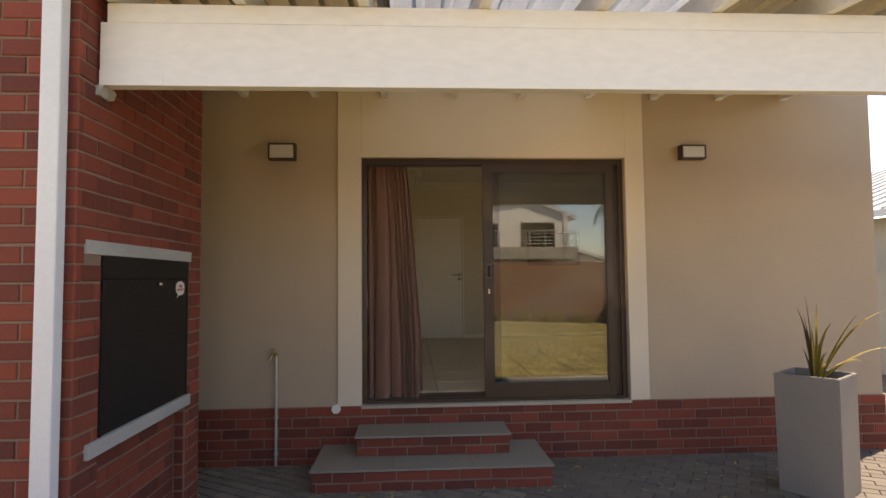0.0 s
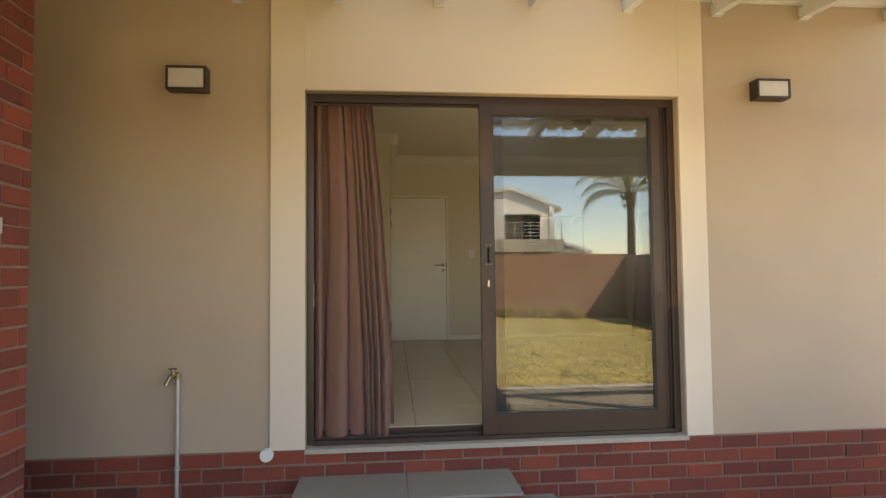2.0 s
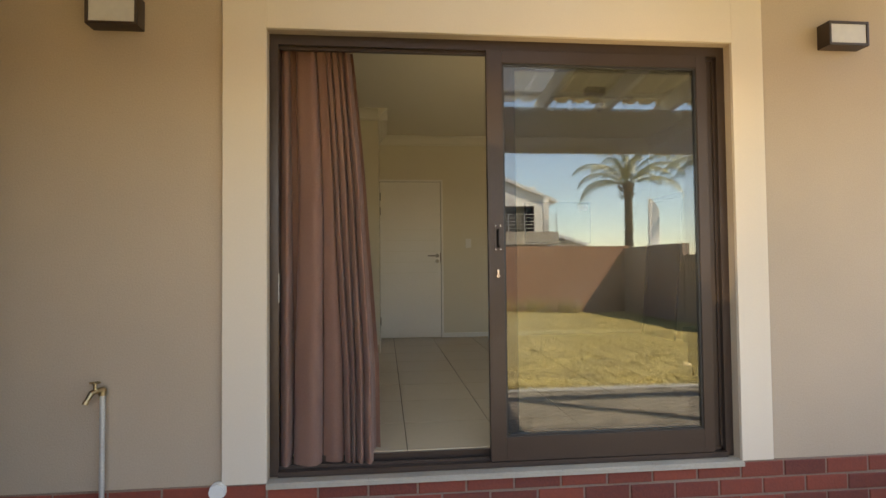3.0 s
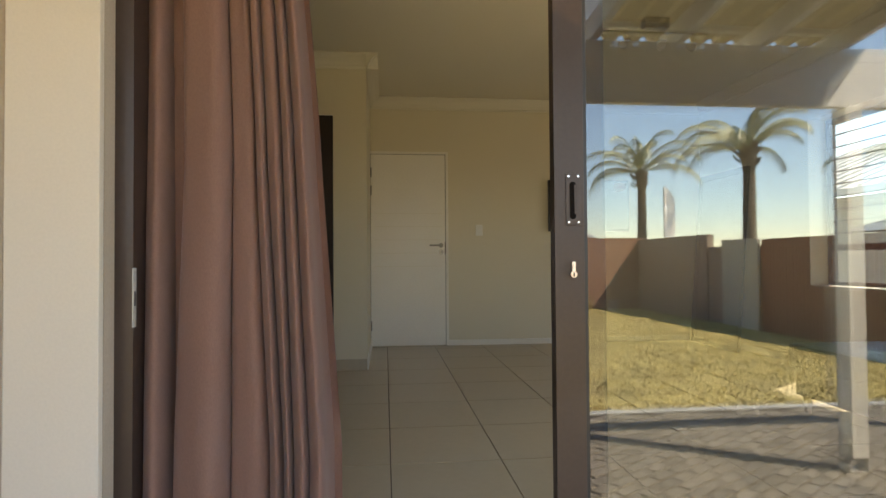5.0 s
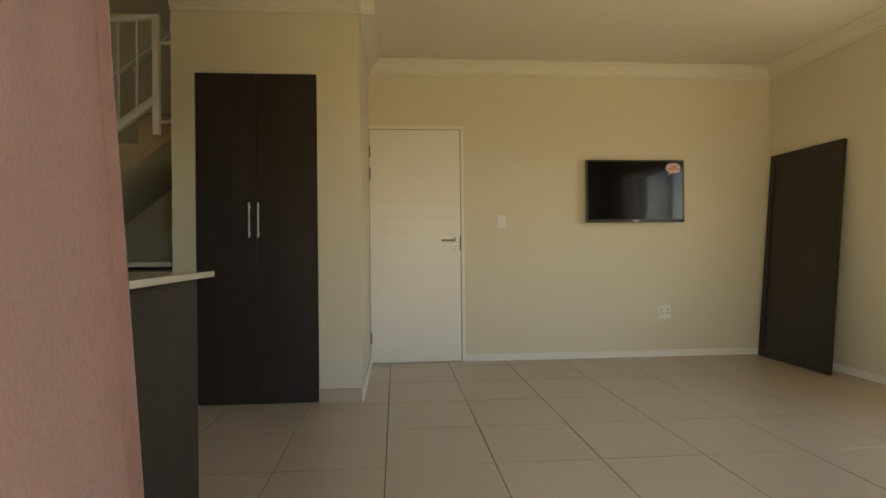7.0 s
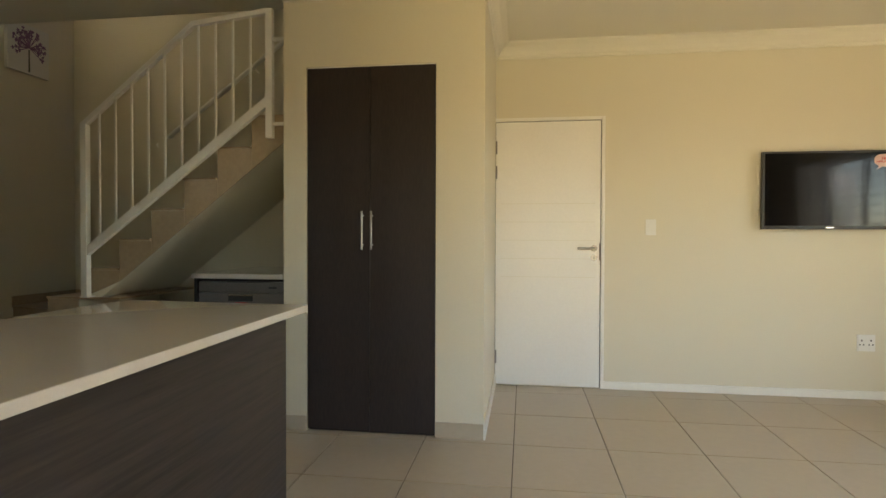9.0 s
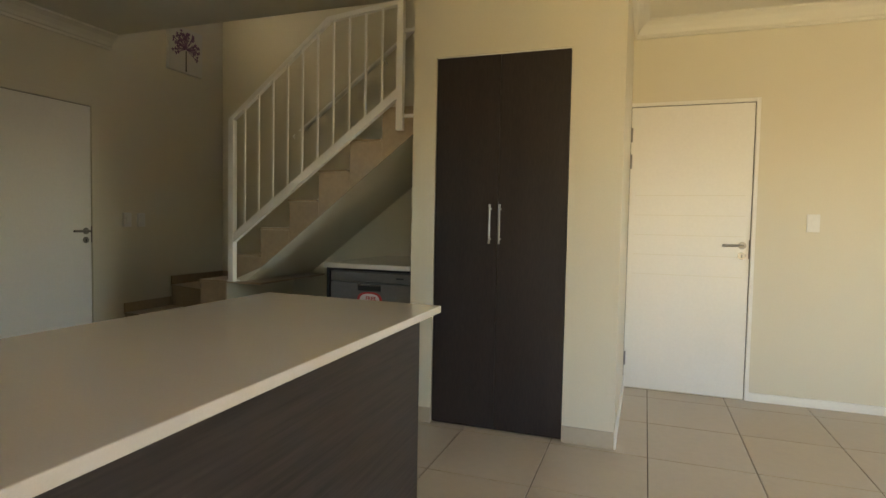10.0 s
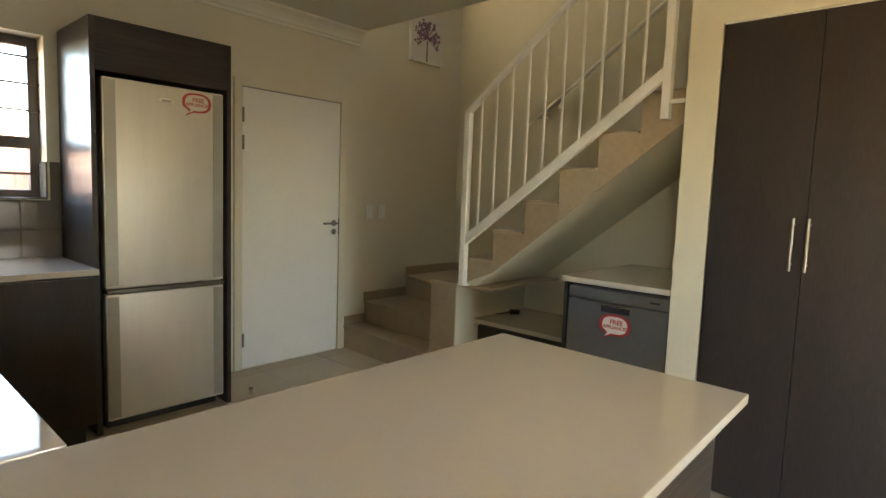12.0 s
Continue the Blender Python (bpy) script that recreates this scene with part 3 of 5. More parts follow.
for k in range(9):
    x = -1.345 + 0.6 * k
    if raft is None:
        raft = thing("rafter", "cream painted timber rafter with chamfered end", "rafter", "patio roof rafters", pose(x, 0, 0))
        prof = [(-0.004, roof_z(0) + 0.0), (-2.36, roof_z(-2.36)), (-2.43, roof_z(-2.43) + 0.045), (-2.43, roof_z(-2.43) + 0.148), (-0.004, roof_z(0) + 0.148)]
        part("board", prism(prof, "x", -0.025, 0.025), TIMBER, raft)
        part("hanger", boxes((-0.031, -0.0255, -0.05, -0.002, 2.60, 2.70), (0.0255, 0.031, -0.05, -0.002, 2.60, 2.70), (-0.031, 0.031, -0.05, -0.002, 2.576, 2.582)), TIMBER, raft, "painted metal joist hanger")
        part("bolt", tubes(((-0.04, -0.03, 2.655), (0.04, -0.03, 2.655), 0.006)), GALV, raft)
    else:
        copy_thing(raft, pose(x, 0, 0))
for y in (-0.12, -1.15, -2.25):
    z = roof_z(y) + 0.151
    solid("purlin", boxes((BX + 0.02, 3.6, y - 0.025, y + 0.025, z, z + 0.042), bevel=0.003), TIMBER, "cream painted timber purlin across the rafters", "purlin", "patio roof purlins")
solid("ledger", boxes((BX + 0.02, 3.6, -0.046, -0.004, 2.672, 2.732), bevel=0.003), TIMBER, "cream painted timber ledger on the wall", "ledger")


def ribbed_sheet(x0, x1, mat, label, y1=-2.5):
    bm = bmesh.new()
    pts, x = [], x0
    while x < x1 - 0.01:
        pts += [(x, 0), (x + 0.10, 0), (x + 0.118, 0.033), (x + 0.15, 0.033), (x + 0.168, 0)]
        x += 0.17
    rows = [[bm.verts.new((px, y, pz + roof_z(y) + 0.199)) for px, pz in pts] for y in (-0.002, y1)]
    for i in range(len(pts) - 1):
        bm.faces.new((rows[0][i], rows[0][i + 1], rows[1][i + 1], rows[1][i]))
    bmesh.ops.solidify(bm, geom=bm.faces[:], thickness=0.002)
    return solid("roof_sheet", bm, mat, label, "roof sheet", "patio roof sheets")


ribbed_sheet(-2.6, BX + 0.01, IBR, "pale painted ribbed metal roof sheet behind the barbecue block", -0.78)
ribbed_sheet(BX + 0.02, -0.17, IBR, "pale painted ribbed metal roof sheet over the patio")
ribbed_sheet(-0.17, 1.70, POLY, "translucent white ribbed plastic roof sheet over the patio")
ribbed_sheet(1.70, 3.6, IBR, "pale painted ribbed metal roof sheet over the patio")
post = thing("patio_post", "white square steel post with a bolted foot", "post")
part("shaft", boxes((3.40, 3.52, -2.19, -2.07, G + 0.10, 1.932), bevel=0.004), WHITE_PAINT, post)
part("foot", boxes((3.39, 3.398, -2.18, -2.08, G, G + 0.26), (3.522, 3.53, -2.18, -2.08, G, G + 0.26), (3.39, 3.53, -2.18, -2.08, G, G + 0.012)), GALV, post, "galvanised post foot")
for z in (0.08, 0.19):
    part("bolt", tubes(((3.37, -2.13, G + z), (3.55, -2.13, G + z), 0.008)), GALV, post)
copy_thing(post, pose(2.65, 0, 0))
# ---------------------------------------------------------------- patio things
stp = structure("entrance_steps", boxes((-0.652, 1.108, -0.668, -0.03, G, -0.405), (-0.358, 0.838, -0.378, -0.03, -0.405, -0.245)), MORTAR, "two brick steps with grey tiled treads")
for x0, x1, y0, y1, z in ((-0.67, 1.126, -0.69, -0.005, -0.39), (-0.376, 0.856, -0.40, -0.005, -0.23)):
    n = 3 if x1 - x0 > 1.5 else 2
    for i in range(n):
        part("tread_tile", boxes((x0 + (x1 - x0) * i / n + 0.0015, x0 + (x1 - x0) * (i + 1) / n - 0.0015, y0, y1, z - 0.016, z), bevel=0.002), STEP_TILE, stp)
tap = thing("garden_tap", "weathered brass garden tap on a thin steel standpipe", "tap")
part("standpipe", tubes(((-1.062, -0.035, G), (-1.062, -0.035, 0.375), 0.0115)), GALV, tap, "pale grey standpipe", smooth=True)
part("elbow", tubes(((-1.062, -0.035, 0.355), (-1.062, -0.035, 0.385), 0.016), ((-1.060, -0.030, 0.380), (-1.074, -0.060, 0.380), 0.013)), BRASS, tap, smooth=True)
part("body", tubes(((-1.070, -0.052, 0.382), (-1.086, -0.085, 0.374), 0.012), ((-1.084, -0.082, 0.376), (-1.100, -0.100, 0.338), 0.0125, 0.010), ((-1.099, -0.099, 0.342), (-1.102, -0.102, 0.330), 0.013)), BRASS, tap, smooth=True)
part("spindle", tubes(((-1.076, -0.065, 0.378), (-1.078, -0.068, 0.414), 0.0095, 0.006)), BRASS, tap, smooth=True)
part("handle", tubes(((-1.100, -0.068, 0.417), (-1.056, -0.068, 0.417), 0.005), ((-1.078, -0.092, 0.417), (-1.078, -0.044, 0.417), 0.004)), BRASS, tap, smooth=True)
for z in (-0.15, -0.45):
    part("pipe_clip", tubes(((-1.062, -0.035, z - 0.012), (-1.062, -0.035, z + 0.012), 0.0155), ((-1.062, -0.03, z), (-1.062, 0.0, z), 0.006)), GALV, tap)
cap = thing("vent_cap", "round white plastic vent cap at the foot of the wall", "vent cap")
part("disc", tubes(((-0.565, -0.022, -0.095), (-0.565, -0.052, -0.095), 0.034), seg=24), WHITE_PLASTIC, cap, smooth=True)
part("rim", tubes(((-0.565, -0.015, -0.095), (-0.565, -0.030, -0.095), 0.038), seg=24), WHITE_PLASTIC, cap, smooth=True)

lr = random.Random(11)
lt = bmesh.new()
for i in range(90):
    if i < 55:
        x, y = lr.uniform(0.9, 3.0), -0.25 - 0.75 * lr.random() ** 1.5
    else:
        x, y = lr.uniform(-0.7, 1.3), -0.70 - 0.12 * lr.random() ** 2
    a, ln = lr.uniform(0, math.tau), lr.uniform(0.012, 0.034)
    d, w = Vector((math.cos(a), math.sin(a), 0)) * ln, Vector((-math.sin(a), math.cos(a), 0)) * ln * 0.28
    p, up = Vector((x, y, G + 0.004)), Vector((0, 0, lr.uniform(0.004, 0.014)))
    lt.faces.new([lt.verts.new(v) for v in (p - d, p - w + up * 0.3, p + d + up)])
    lt.faces.new([lt.verts.new(v) for v in (p - d, p + d + up, p + w + up * 0.5)])
tagged(new("leaf_litter", to_mesh("leaf_litter", lt, BLADE)), "small dry leaves scattered on the paving", "leaves", kind="stuff")


def wall_lamp(x0, x1, z0, z1):
    lamp = thing("wall_lamp", "dark rectangular outdoor wall lamp with opal cover", "wall lamp", "outdoor wall lamps", pose((x0 + x1) / 2, 0, (z0 + z1) / 2))
    w, h = (x1 - x0) / 2, (z1 - z0) / 2
    part("housing", boxes((-w, w, -0.085, 0, h - 0.013, h), (-w, w, -0.085, 0, -h, -h + 0.013), (-w, -w + 0.013, -0.085, 0, -h + 0.013, h - 0.013),
                          (w - 0.013, w, -0.085, 0, -h + 0.013, h - 0.013), bevel=0.002), BRONZE, lamp)
    part("diffuser", boxes((-w + 0.013, w - 0.013, -0.080, -0.01, -h + 0.013, h - 0.013), bevel=0.004), DIFFUSER, lamp, "opal white cover")


wall_lamp(-1.13, -0.905, 2.02, 2.16)
wall_lamp(2.47, 2.692, 2.03, 2.155)

pl = thing("planter", "tall square grey planter on the paving", "planter", m=pose(2.985, -0.925, G, 0, 0, -53))
pm = bmesh.new()
rings = [(0.198, 0.0), (0.204, 0.79), (0.205, 0.835), (0.180, 0.835), (0.178, 0.76)]
loops = [[pm.verts.new((sx * r, sy * r, z)) for sx, sy in ((-1, -1), (1, -1), (1, 1), (-1, 1))] for r, z in rings]
for a, b in zip(loops, loops[1:]):
    for i in range(4):
        pm.faces.new((a[i], a[(i + 1) % 4], b[(i + 1) % 4], b[i]))
pm.faces.new(loops[0][::-1])
bmesh.ops.recalc_face_normals(pm, faces=pm.faces[:])
bmesh.ops.bevel(pm, geom=pm.edges[:], offset=0.005, segments=2, affect="EDGES")
part("pot", pm, PLANTER, pl)
sb = bmesh.new()
bmesh.ops.create_grid(sb, x_segments=14, y_segments=14, size=0.177)
for v in sb.verts:
    v.co.z = 0.772 + 0.02 * noise.noise(v.co * 15)
part("soil", sb, SOIL, pl)
flax = thing("flax_plant", "flax plant with long yellow-striped leaves growing in the planter", "plant", m=pose(2.985, -0.925, G + 0.77))


def strap_leaf(parent, az, length, tilt, droop, width, mat):
    bm = bmesh.new()
    rows, n = [], 10
    for i in range(n + 1):
        s = i / n
        ang = tilt + droop * s * s
        if i == 0:
            p = Vector((0.015 * math.cos(az), 0.015 * math.sin(az), -0.01))
        else:
            p = p + Vector((math.cos(az) * math.sin(ang), math.sin(az) * math.sin(ang), math.cos(ang))) * (length / n)
        w = width * min(1, 3 * (s + 0.15)) * (1 - s ** 3)
        side = Vector((-math.sin(az), math.cos(az), 0)) * max(w, 0.001)
        keel = Vector((math.cos(az) * math.cos(ang), math.sin(az) * math.cos(ang), -math.sin(ang))) * 0.3 * w
        rows.append([bm.verts.new(p - side), bm.verts.new(p + keel), bm.verts.new(p + side)])
    for a, b in zip(rows, rows[1:]):
        for i in range(2):
            bm.faces.new((a[i], a[i + 1], b[i + 1], b[i]))
    bmesh.ops.solidify(bm, geom=bm.faces[:], thickness=0.0015)
    part("leaf", bm, mat, parent, smooth=True)


for az, length, tilt, droop, width, mat in ((185, 0.56, 0.06, 0.35, 0.014, SHADED_LEAF), (178, 0.50, 0.03, 0.20, 0.013, SHADED_LEAF), (165, 0.64, 0.0, 0.12, 0.013, SHADED_LEAF), (5, 0.58, 0.02, 0.05, 0.015, LEAF),
                                            (15, 0.47, 0.08, 0.75, 0.018, LEAF), (-12, 0.58, 0.42, 0.25, 0.016, LEAF), (2, 0.80, 0.55, 0.75, 0.016, LEAF), (-8, 0.74, 0.85, 1.0, 0.017, LEAF),
                                            (12, 0.62, 0.95, 1.25, 0.013, LEAF), (190, 0.27, 0.2, 0.3, 0.012, SHADED_LEAF), (-30, 0.33, 0.35, 0.3, 0.014, LEAF), (30, 0.30, 0.4, 0.9, 0.014, LEAF),
                                            (60, 0.42, 0.1, 0.2, 0.013, LEAF), (-60, 0.36, 0.6, 1.0, 0.013, LEAF), (110, 0.40, 0.08, 0.2, 0.013, SHADED_LEAF), (-100, 0.26, 0.5, 0.8, 0.012, LEAF)):
    strap_leaf(flax, radians(az), length, tilt, droop, width, mat)

# ---------------------------------------------------------------- garden: walls, neighbours, palms
structure("garden_wall_back", boxes((-9.0, 9.05, -17.2, -17.0, G - 0.34, 1.62)), BRICK_FAR, "terracotta brown garden wall behind the lawn")
structure("garden_wall_side", boxes((8.85, 9.05, -16.99, -12.9, G - 0.34, 1.55), (8.88, 9.05, -12.89, -3.2, G - 0.34, 1.2)), WALL_FAR, "brown plastered garden wall")
structure("garden_wall_side_brick", boxes((8.85, 9.05, -3.19, 14.0, G - 0.34, 1.03)), PALE_WALL, "low beige plastered garden wall")
structure("garden_panel", boxes((8.77, 8.835, -12.1, -10.72, G - 0.34, 1.36)), PALE_WALL, "pale plastered panel against the garden wall")
fence = thing("fence", "red-brown wooden slat fence along the garden wall", "fence")
slat_mesh = to_mesh("slat", boxes((8.85, 8.872, -0.046, 0.046, G - 0.33, 1.335), bevel=0.003), SLAT)
for i in range(74):
    sl = new("slat", slat_mesh)
    sl.parent, sl.location = fence, (rng.uniform(-0.004, 0.004), -10.64 + 0.1 * i, rng.uniform(-0.006, 0.006))
structure("wall_far_left", boxes((-9.2, -9.0, -17.2, 9, G - 0.34, 1.5)), BRICK_FAR, "red brick garden wall beside the kitchen")
structure("yard_wall", boxes((-7.2, -7.0, -1.0, 9, G - 0.34, 1.75)), BRICK_FAR, "red brick yard wall outside the kitchen window")
for i in range(26):
    x = rng.uniform(2.5, 7.0)
    y = -16.6 + rng.uniform(-0.3, 0.5)
    bm = bmesh.new()
    for j in range(60):
        a, h = rng.uniform(0, math.tau), rng.uniform(0.2, 0.65)
        d = Vector((math.cos(a), math.sin(a), 0))
        q = d * rng.uniform(0, 0.15)
        w = Vector((-d.y, d.x, 0)) * 0.012
        bm.faces.new([bm.verts.new(v) for v in (q - w, q + w, q + d * h * 0.45 + Vector((0, 0, h)))])
    bmesh.ops.translate(bm, verts=bm.verts[:], vec=(x, y, lawn_height(x, y) - 0.02))
    solid("grass_tuft", bm, BLADE, "tuft of tall dry grass along the garden wall", "grass", "tufts along the wall")


def palm(x, y, h, seed, lengths, size=1.0):
    r = random.Random(seed)
    t = thing("palm_tree", "tall palm tree with arching feathered fronds behind the garden wall", "palm tree", "palm trees", pose(x, y, G - 0.33) @ Matrix.Scale(size, 4))
    bm = bmesh.new()
    rows = []
    for i in range(22):
        s = i / 21
        rad = 0.20 - 0.06 * s + (0.012 if i % 2 else 0) + (0.10 * max(0, (s - 0.86) / 0.14))
        rows.append([bm.verts.new((rad * math.cos(a) + 0.08 * math.sin(2 * s), rad * math.sin(a), h * s)) for a in [math.tau * k / 12 for k in range(12)]])
    for a, b in zip(rows, rows[1:]):
        for i in range(12):
            bm.faces.new((a[i], a[(i + 1) % 12], b[(i + 1) % 12], b[i]))
    part("trunk", bm, TRUNK, t)
    stubs = bmesh.new()
    for i in range(26):
        a, z = r.uniform(0, math.tau), h * r.uniform(0.86, 0.99)
        tube(stubs, (0.16 * math.cos(a), 0.16 * math.sin(a), z), (0.36 * math.cos(a), 0.36 * math.sin(a), z + 0.22), 0.035, 0.02, seg=6)
    part("frond_stubs", stubs, TRUNK, t)
    for i in range(20):
        az, up, ln = math.tau * i / 20 * 7 + r.uniform(-0.2, 0.2), r.uniform(-0.1, 1.15), lengths * r.uniform(0.8, 1.1)
        bm = bmesh.new()
        n, p = 16, Vector((0.12 * math.cos(az), 0.12 * math.sin(az), h - 0.05))
        ang = up
        for k in range(n):
            ang += (0.05 + 0.13 * k / n) * (1.0 if up > 0.7 else 1.2)
            d = Vector((math.cos(az) * math.sin(ang), math.sin(az) * math.sin(ang), math.cos(ang)))
            q = p + d * ln / n
            side = Vector((-math.sin(az), math.cos(az), 0))
            tube(bm, p, q, 0.022 * (1 - k / n) + 0.006, seg=4)
            if k > 1:
                for sgn in (-1, 1):
                    for f in (0.0, 0.33, 0.66):
                        o = p + (q - p) * f
                        lf = ln * 0.19 * math.sin(math.pi * (k + f) / (n + 1)) ** 0.6 * r.uniform(0.8, 1.15)
                        tip = o + side * sgn * lf * 0.7 + d * lf * 0.5 + Vector((0, 0, -0.75 * lf))
                        w = d * 0.016
                        bm.faces.new([bm.verts.new(v) for v in (o - w, o + w, tip)])
            p = q
        part("frond", bm, FROND, t)


palm(10.1, -19.5, 5.15, 5, 2.5)
palm(14.16, -19.0, 4.28, 8, 2.1, 1.4)
palm(14.5, -12.0, 4.5, 12, 2.4)
flag = thing("feather_flag", "white feather flag on a thin pole beyond the garden wall", "flag", m=pose(10.6, -18.6, G - 0.32, 0, 0, -28))
fp = [(0.03, 1.9), (0.03, 4.42), (0.12, 4.45), (0.40, 4.3), (0.63, 4.08), (0.68, 3.9), (0.66, 1.9)]
part("cloth", prism(fp, "y", -0.01, 0.01), WHITE_PLASTIC, flag, "white flag cloth")
part("pole", tubes(((0, 0, 0), (0, 0, 4.45), 0.025)), GALV, flag)

nb = thing("neighbour_house", "white two-storey house with a balcony behind the garden", "house", m=pose(6.6, -31.0, G - 0.32))
part("wall", boxes((-5.0, 3.4, -6.0, 0.0, 0, 5.9), (3.4, 5.6, -6.0, -0.8, 0, 3.4)), HOUSE_WHITE, nb)
part("gable", prism([(-5.0, 5.9), (3.4, 5.9), (3.4, 5.95), (0.9, 6.95), (-5.0, 5.95)], "y", -6.0, -0.02), HOUSE_WHITE, nb)
part("roof", prism([(-5.6, 5.75), (0.9, 6.95), (4.1, 5.65), (4.1, 5.85), (0.9, 7.2), (-5.6, 5.95)], "y", -6.2, 0.2), ROOF_FAR, nb)
part("upper_roof", prism([(1.2, 6.6), (3.4, 6.75), (3.4, 6.95), (1.2, 6.8)], "y", -6.0, -2.0), ROOF_FAR, nb)
part("side_roof", prism([(3.2, 3.9), (6.2, 3.0), (6.2, 3.2), (3.2, 4.15)], "y", -6.2, -0.4), ROOF_FAR, nb)
part("balcony", boxes((-4.0, 3.7, 0.0, 1.6, 3.05, 3.8)), BALCONY, nb)
part("balcony_post", boxes((2.9, 3.2, 1.1, 1.4, 3.8, 5.8)), HOUSE_WHITE, nb)
part("garage_pier", boxes((3.1, 3.6, 1.0, 1.5, 0, 3.05)), HOUSE_WHITE, nb)
for z in (4.0, 4.2, 4.4, 4.6, 4.8):
    part("balcony_rail", tubes(((-4.0, 1.55, z), (3.7, 1.55, z), 0.02), seg=6), GALV, nb)
for i in range(9):
    part("rail_post", tubes(((-4.0 + 0.95 * i, 1.55, 3.8), (-4.0 + 0.95 * i, 1.55, 4.82), 0.025), seg=6), GALV, nb)
for x0, x1, z0, z1 in ((-3.2, -1.0, 3.82, 5.4), (0.5, 2.7, 3.82, 5.45), (-1.5, 2.8, 0.3, 2.9)):
    wdw = part("window", boxes((x0, x1, 0.0, 0.05, z0, z1)), BRONZE, nb)
    part("pane", boxes((x0 + 0.08, (x0 + x1) / 2 - 0.03, 0.05, 0.06, z0 + 0.08, z1 - 0.08)), BLACK_GLOSS, wdw)
    part("pane", boxes(((x0 + x1) / 2 + 0.03, x1 - 0.08, 0.05, 0.06, z0 + 0.08, z1 - 0.08)), BLACK_GLOSS, wdw)

nh = thing("side_house", "low house with a grey metal roof beyond the garden wall", "house", m=pose(11.0, 8.2, G - 0.32) @ Matrix.Scale(1.2, 4))
part("wall", boxes((0, 8, -4.5, 6, 0, 2.65)), PALE_WALL, nh)
part("roof", prism([(-0.5, 2.62), (4, 4.3), (8.5, 2.62), (8.5, 2.75), (4, 4.45), (-0.5, 2.75)], "y", -5.0, 6.5), ROOF_FAR, nh)
for i in range(24):
    part("roof_rib", prism([(-0.5, 2.75), (4, 4.45), (4, 4.49), (-0.5, 2.79)], "y", -4.9 + 0.48 * i, -4.86 + 0.48 * i), ROOF_FAR, nh)
part("window", boxes((-0.03, 0.0, -3.2, -1.8, 1.0, 2.1)), BRONZE, nh)
nf = thing("far_house", "low house with a pale hipped roof beyond the garden wall", "house", m=pose(13.0, -7.0, G - 0.32))
part("wall", boxes((0, 7, -5, 5, 0, 2.5)), WALL_FAR, nf)
rb = bmesh.new()
c = [rb.verts.new(v) for v in ((-0.6, -5.6, 2.45), (7.6, -5.6, 2.45), (7.6, 5.6, 2.45), (-0.6, 5.6, 2.45), (3.5, -2, 4.1), (3.5, 2, 4.1))]
for f in ((0, 1, 4), (1, 2, 5, 4), (2, 3, 5), (3, 0, 4, 5), (3, 2, 1, 0)):
    rb.faces.new([c[i] for i in f])
part("roof", rb, ROOF_FAR, nf)
part("window", boxes((-0.03, 0.0, -2.0, 1.0, 0.9, 2.1)), BRONZE, nf)

# ---------------------------------------------------------------- curtain
cur = thing("curtain", "full-length dusty pink pleated curtain drawn to one side of the door", "curtain")


# the rolls of cloth as (left edge at mid height, right edge there, the same two near the hem, how far it bulges)
ROLLS = [(-0.322, -0.268, -0.315, -0.259, 0.9), (-0.268, -0.230, -0.259, -0.246, 0.06), (-0.230, -0.108, -0.246, -0.104, 1.0),
         (-0.108, -0.046, -0.104, -0.009, 0.5), (-0.046, -0.019, -0.009, 0.020, 0.75), (-0.019, 0.020, 0.020, 0.046, 0.85), (0.020, 0.050, 0.046, 0.090, 0.9), (0.050, 0.087, 0.088, 0.133, 1.0)]


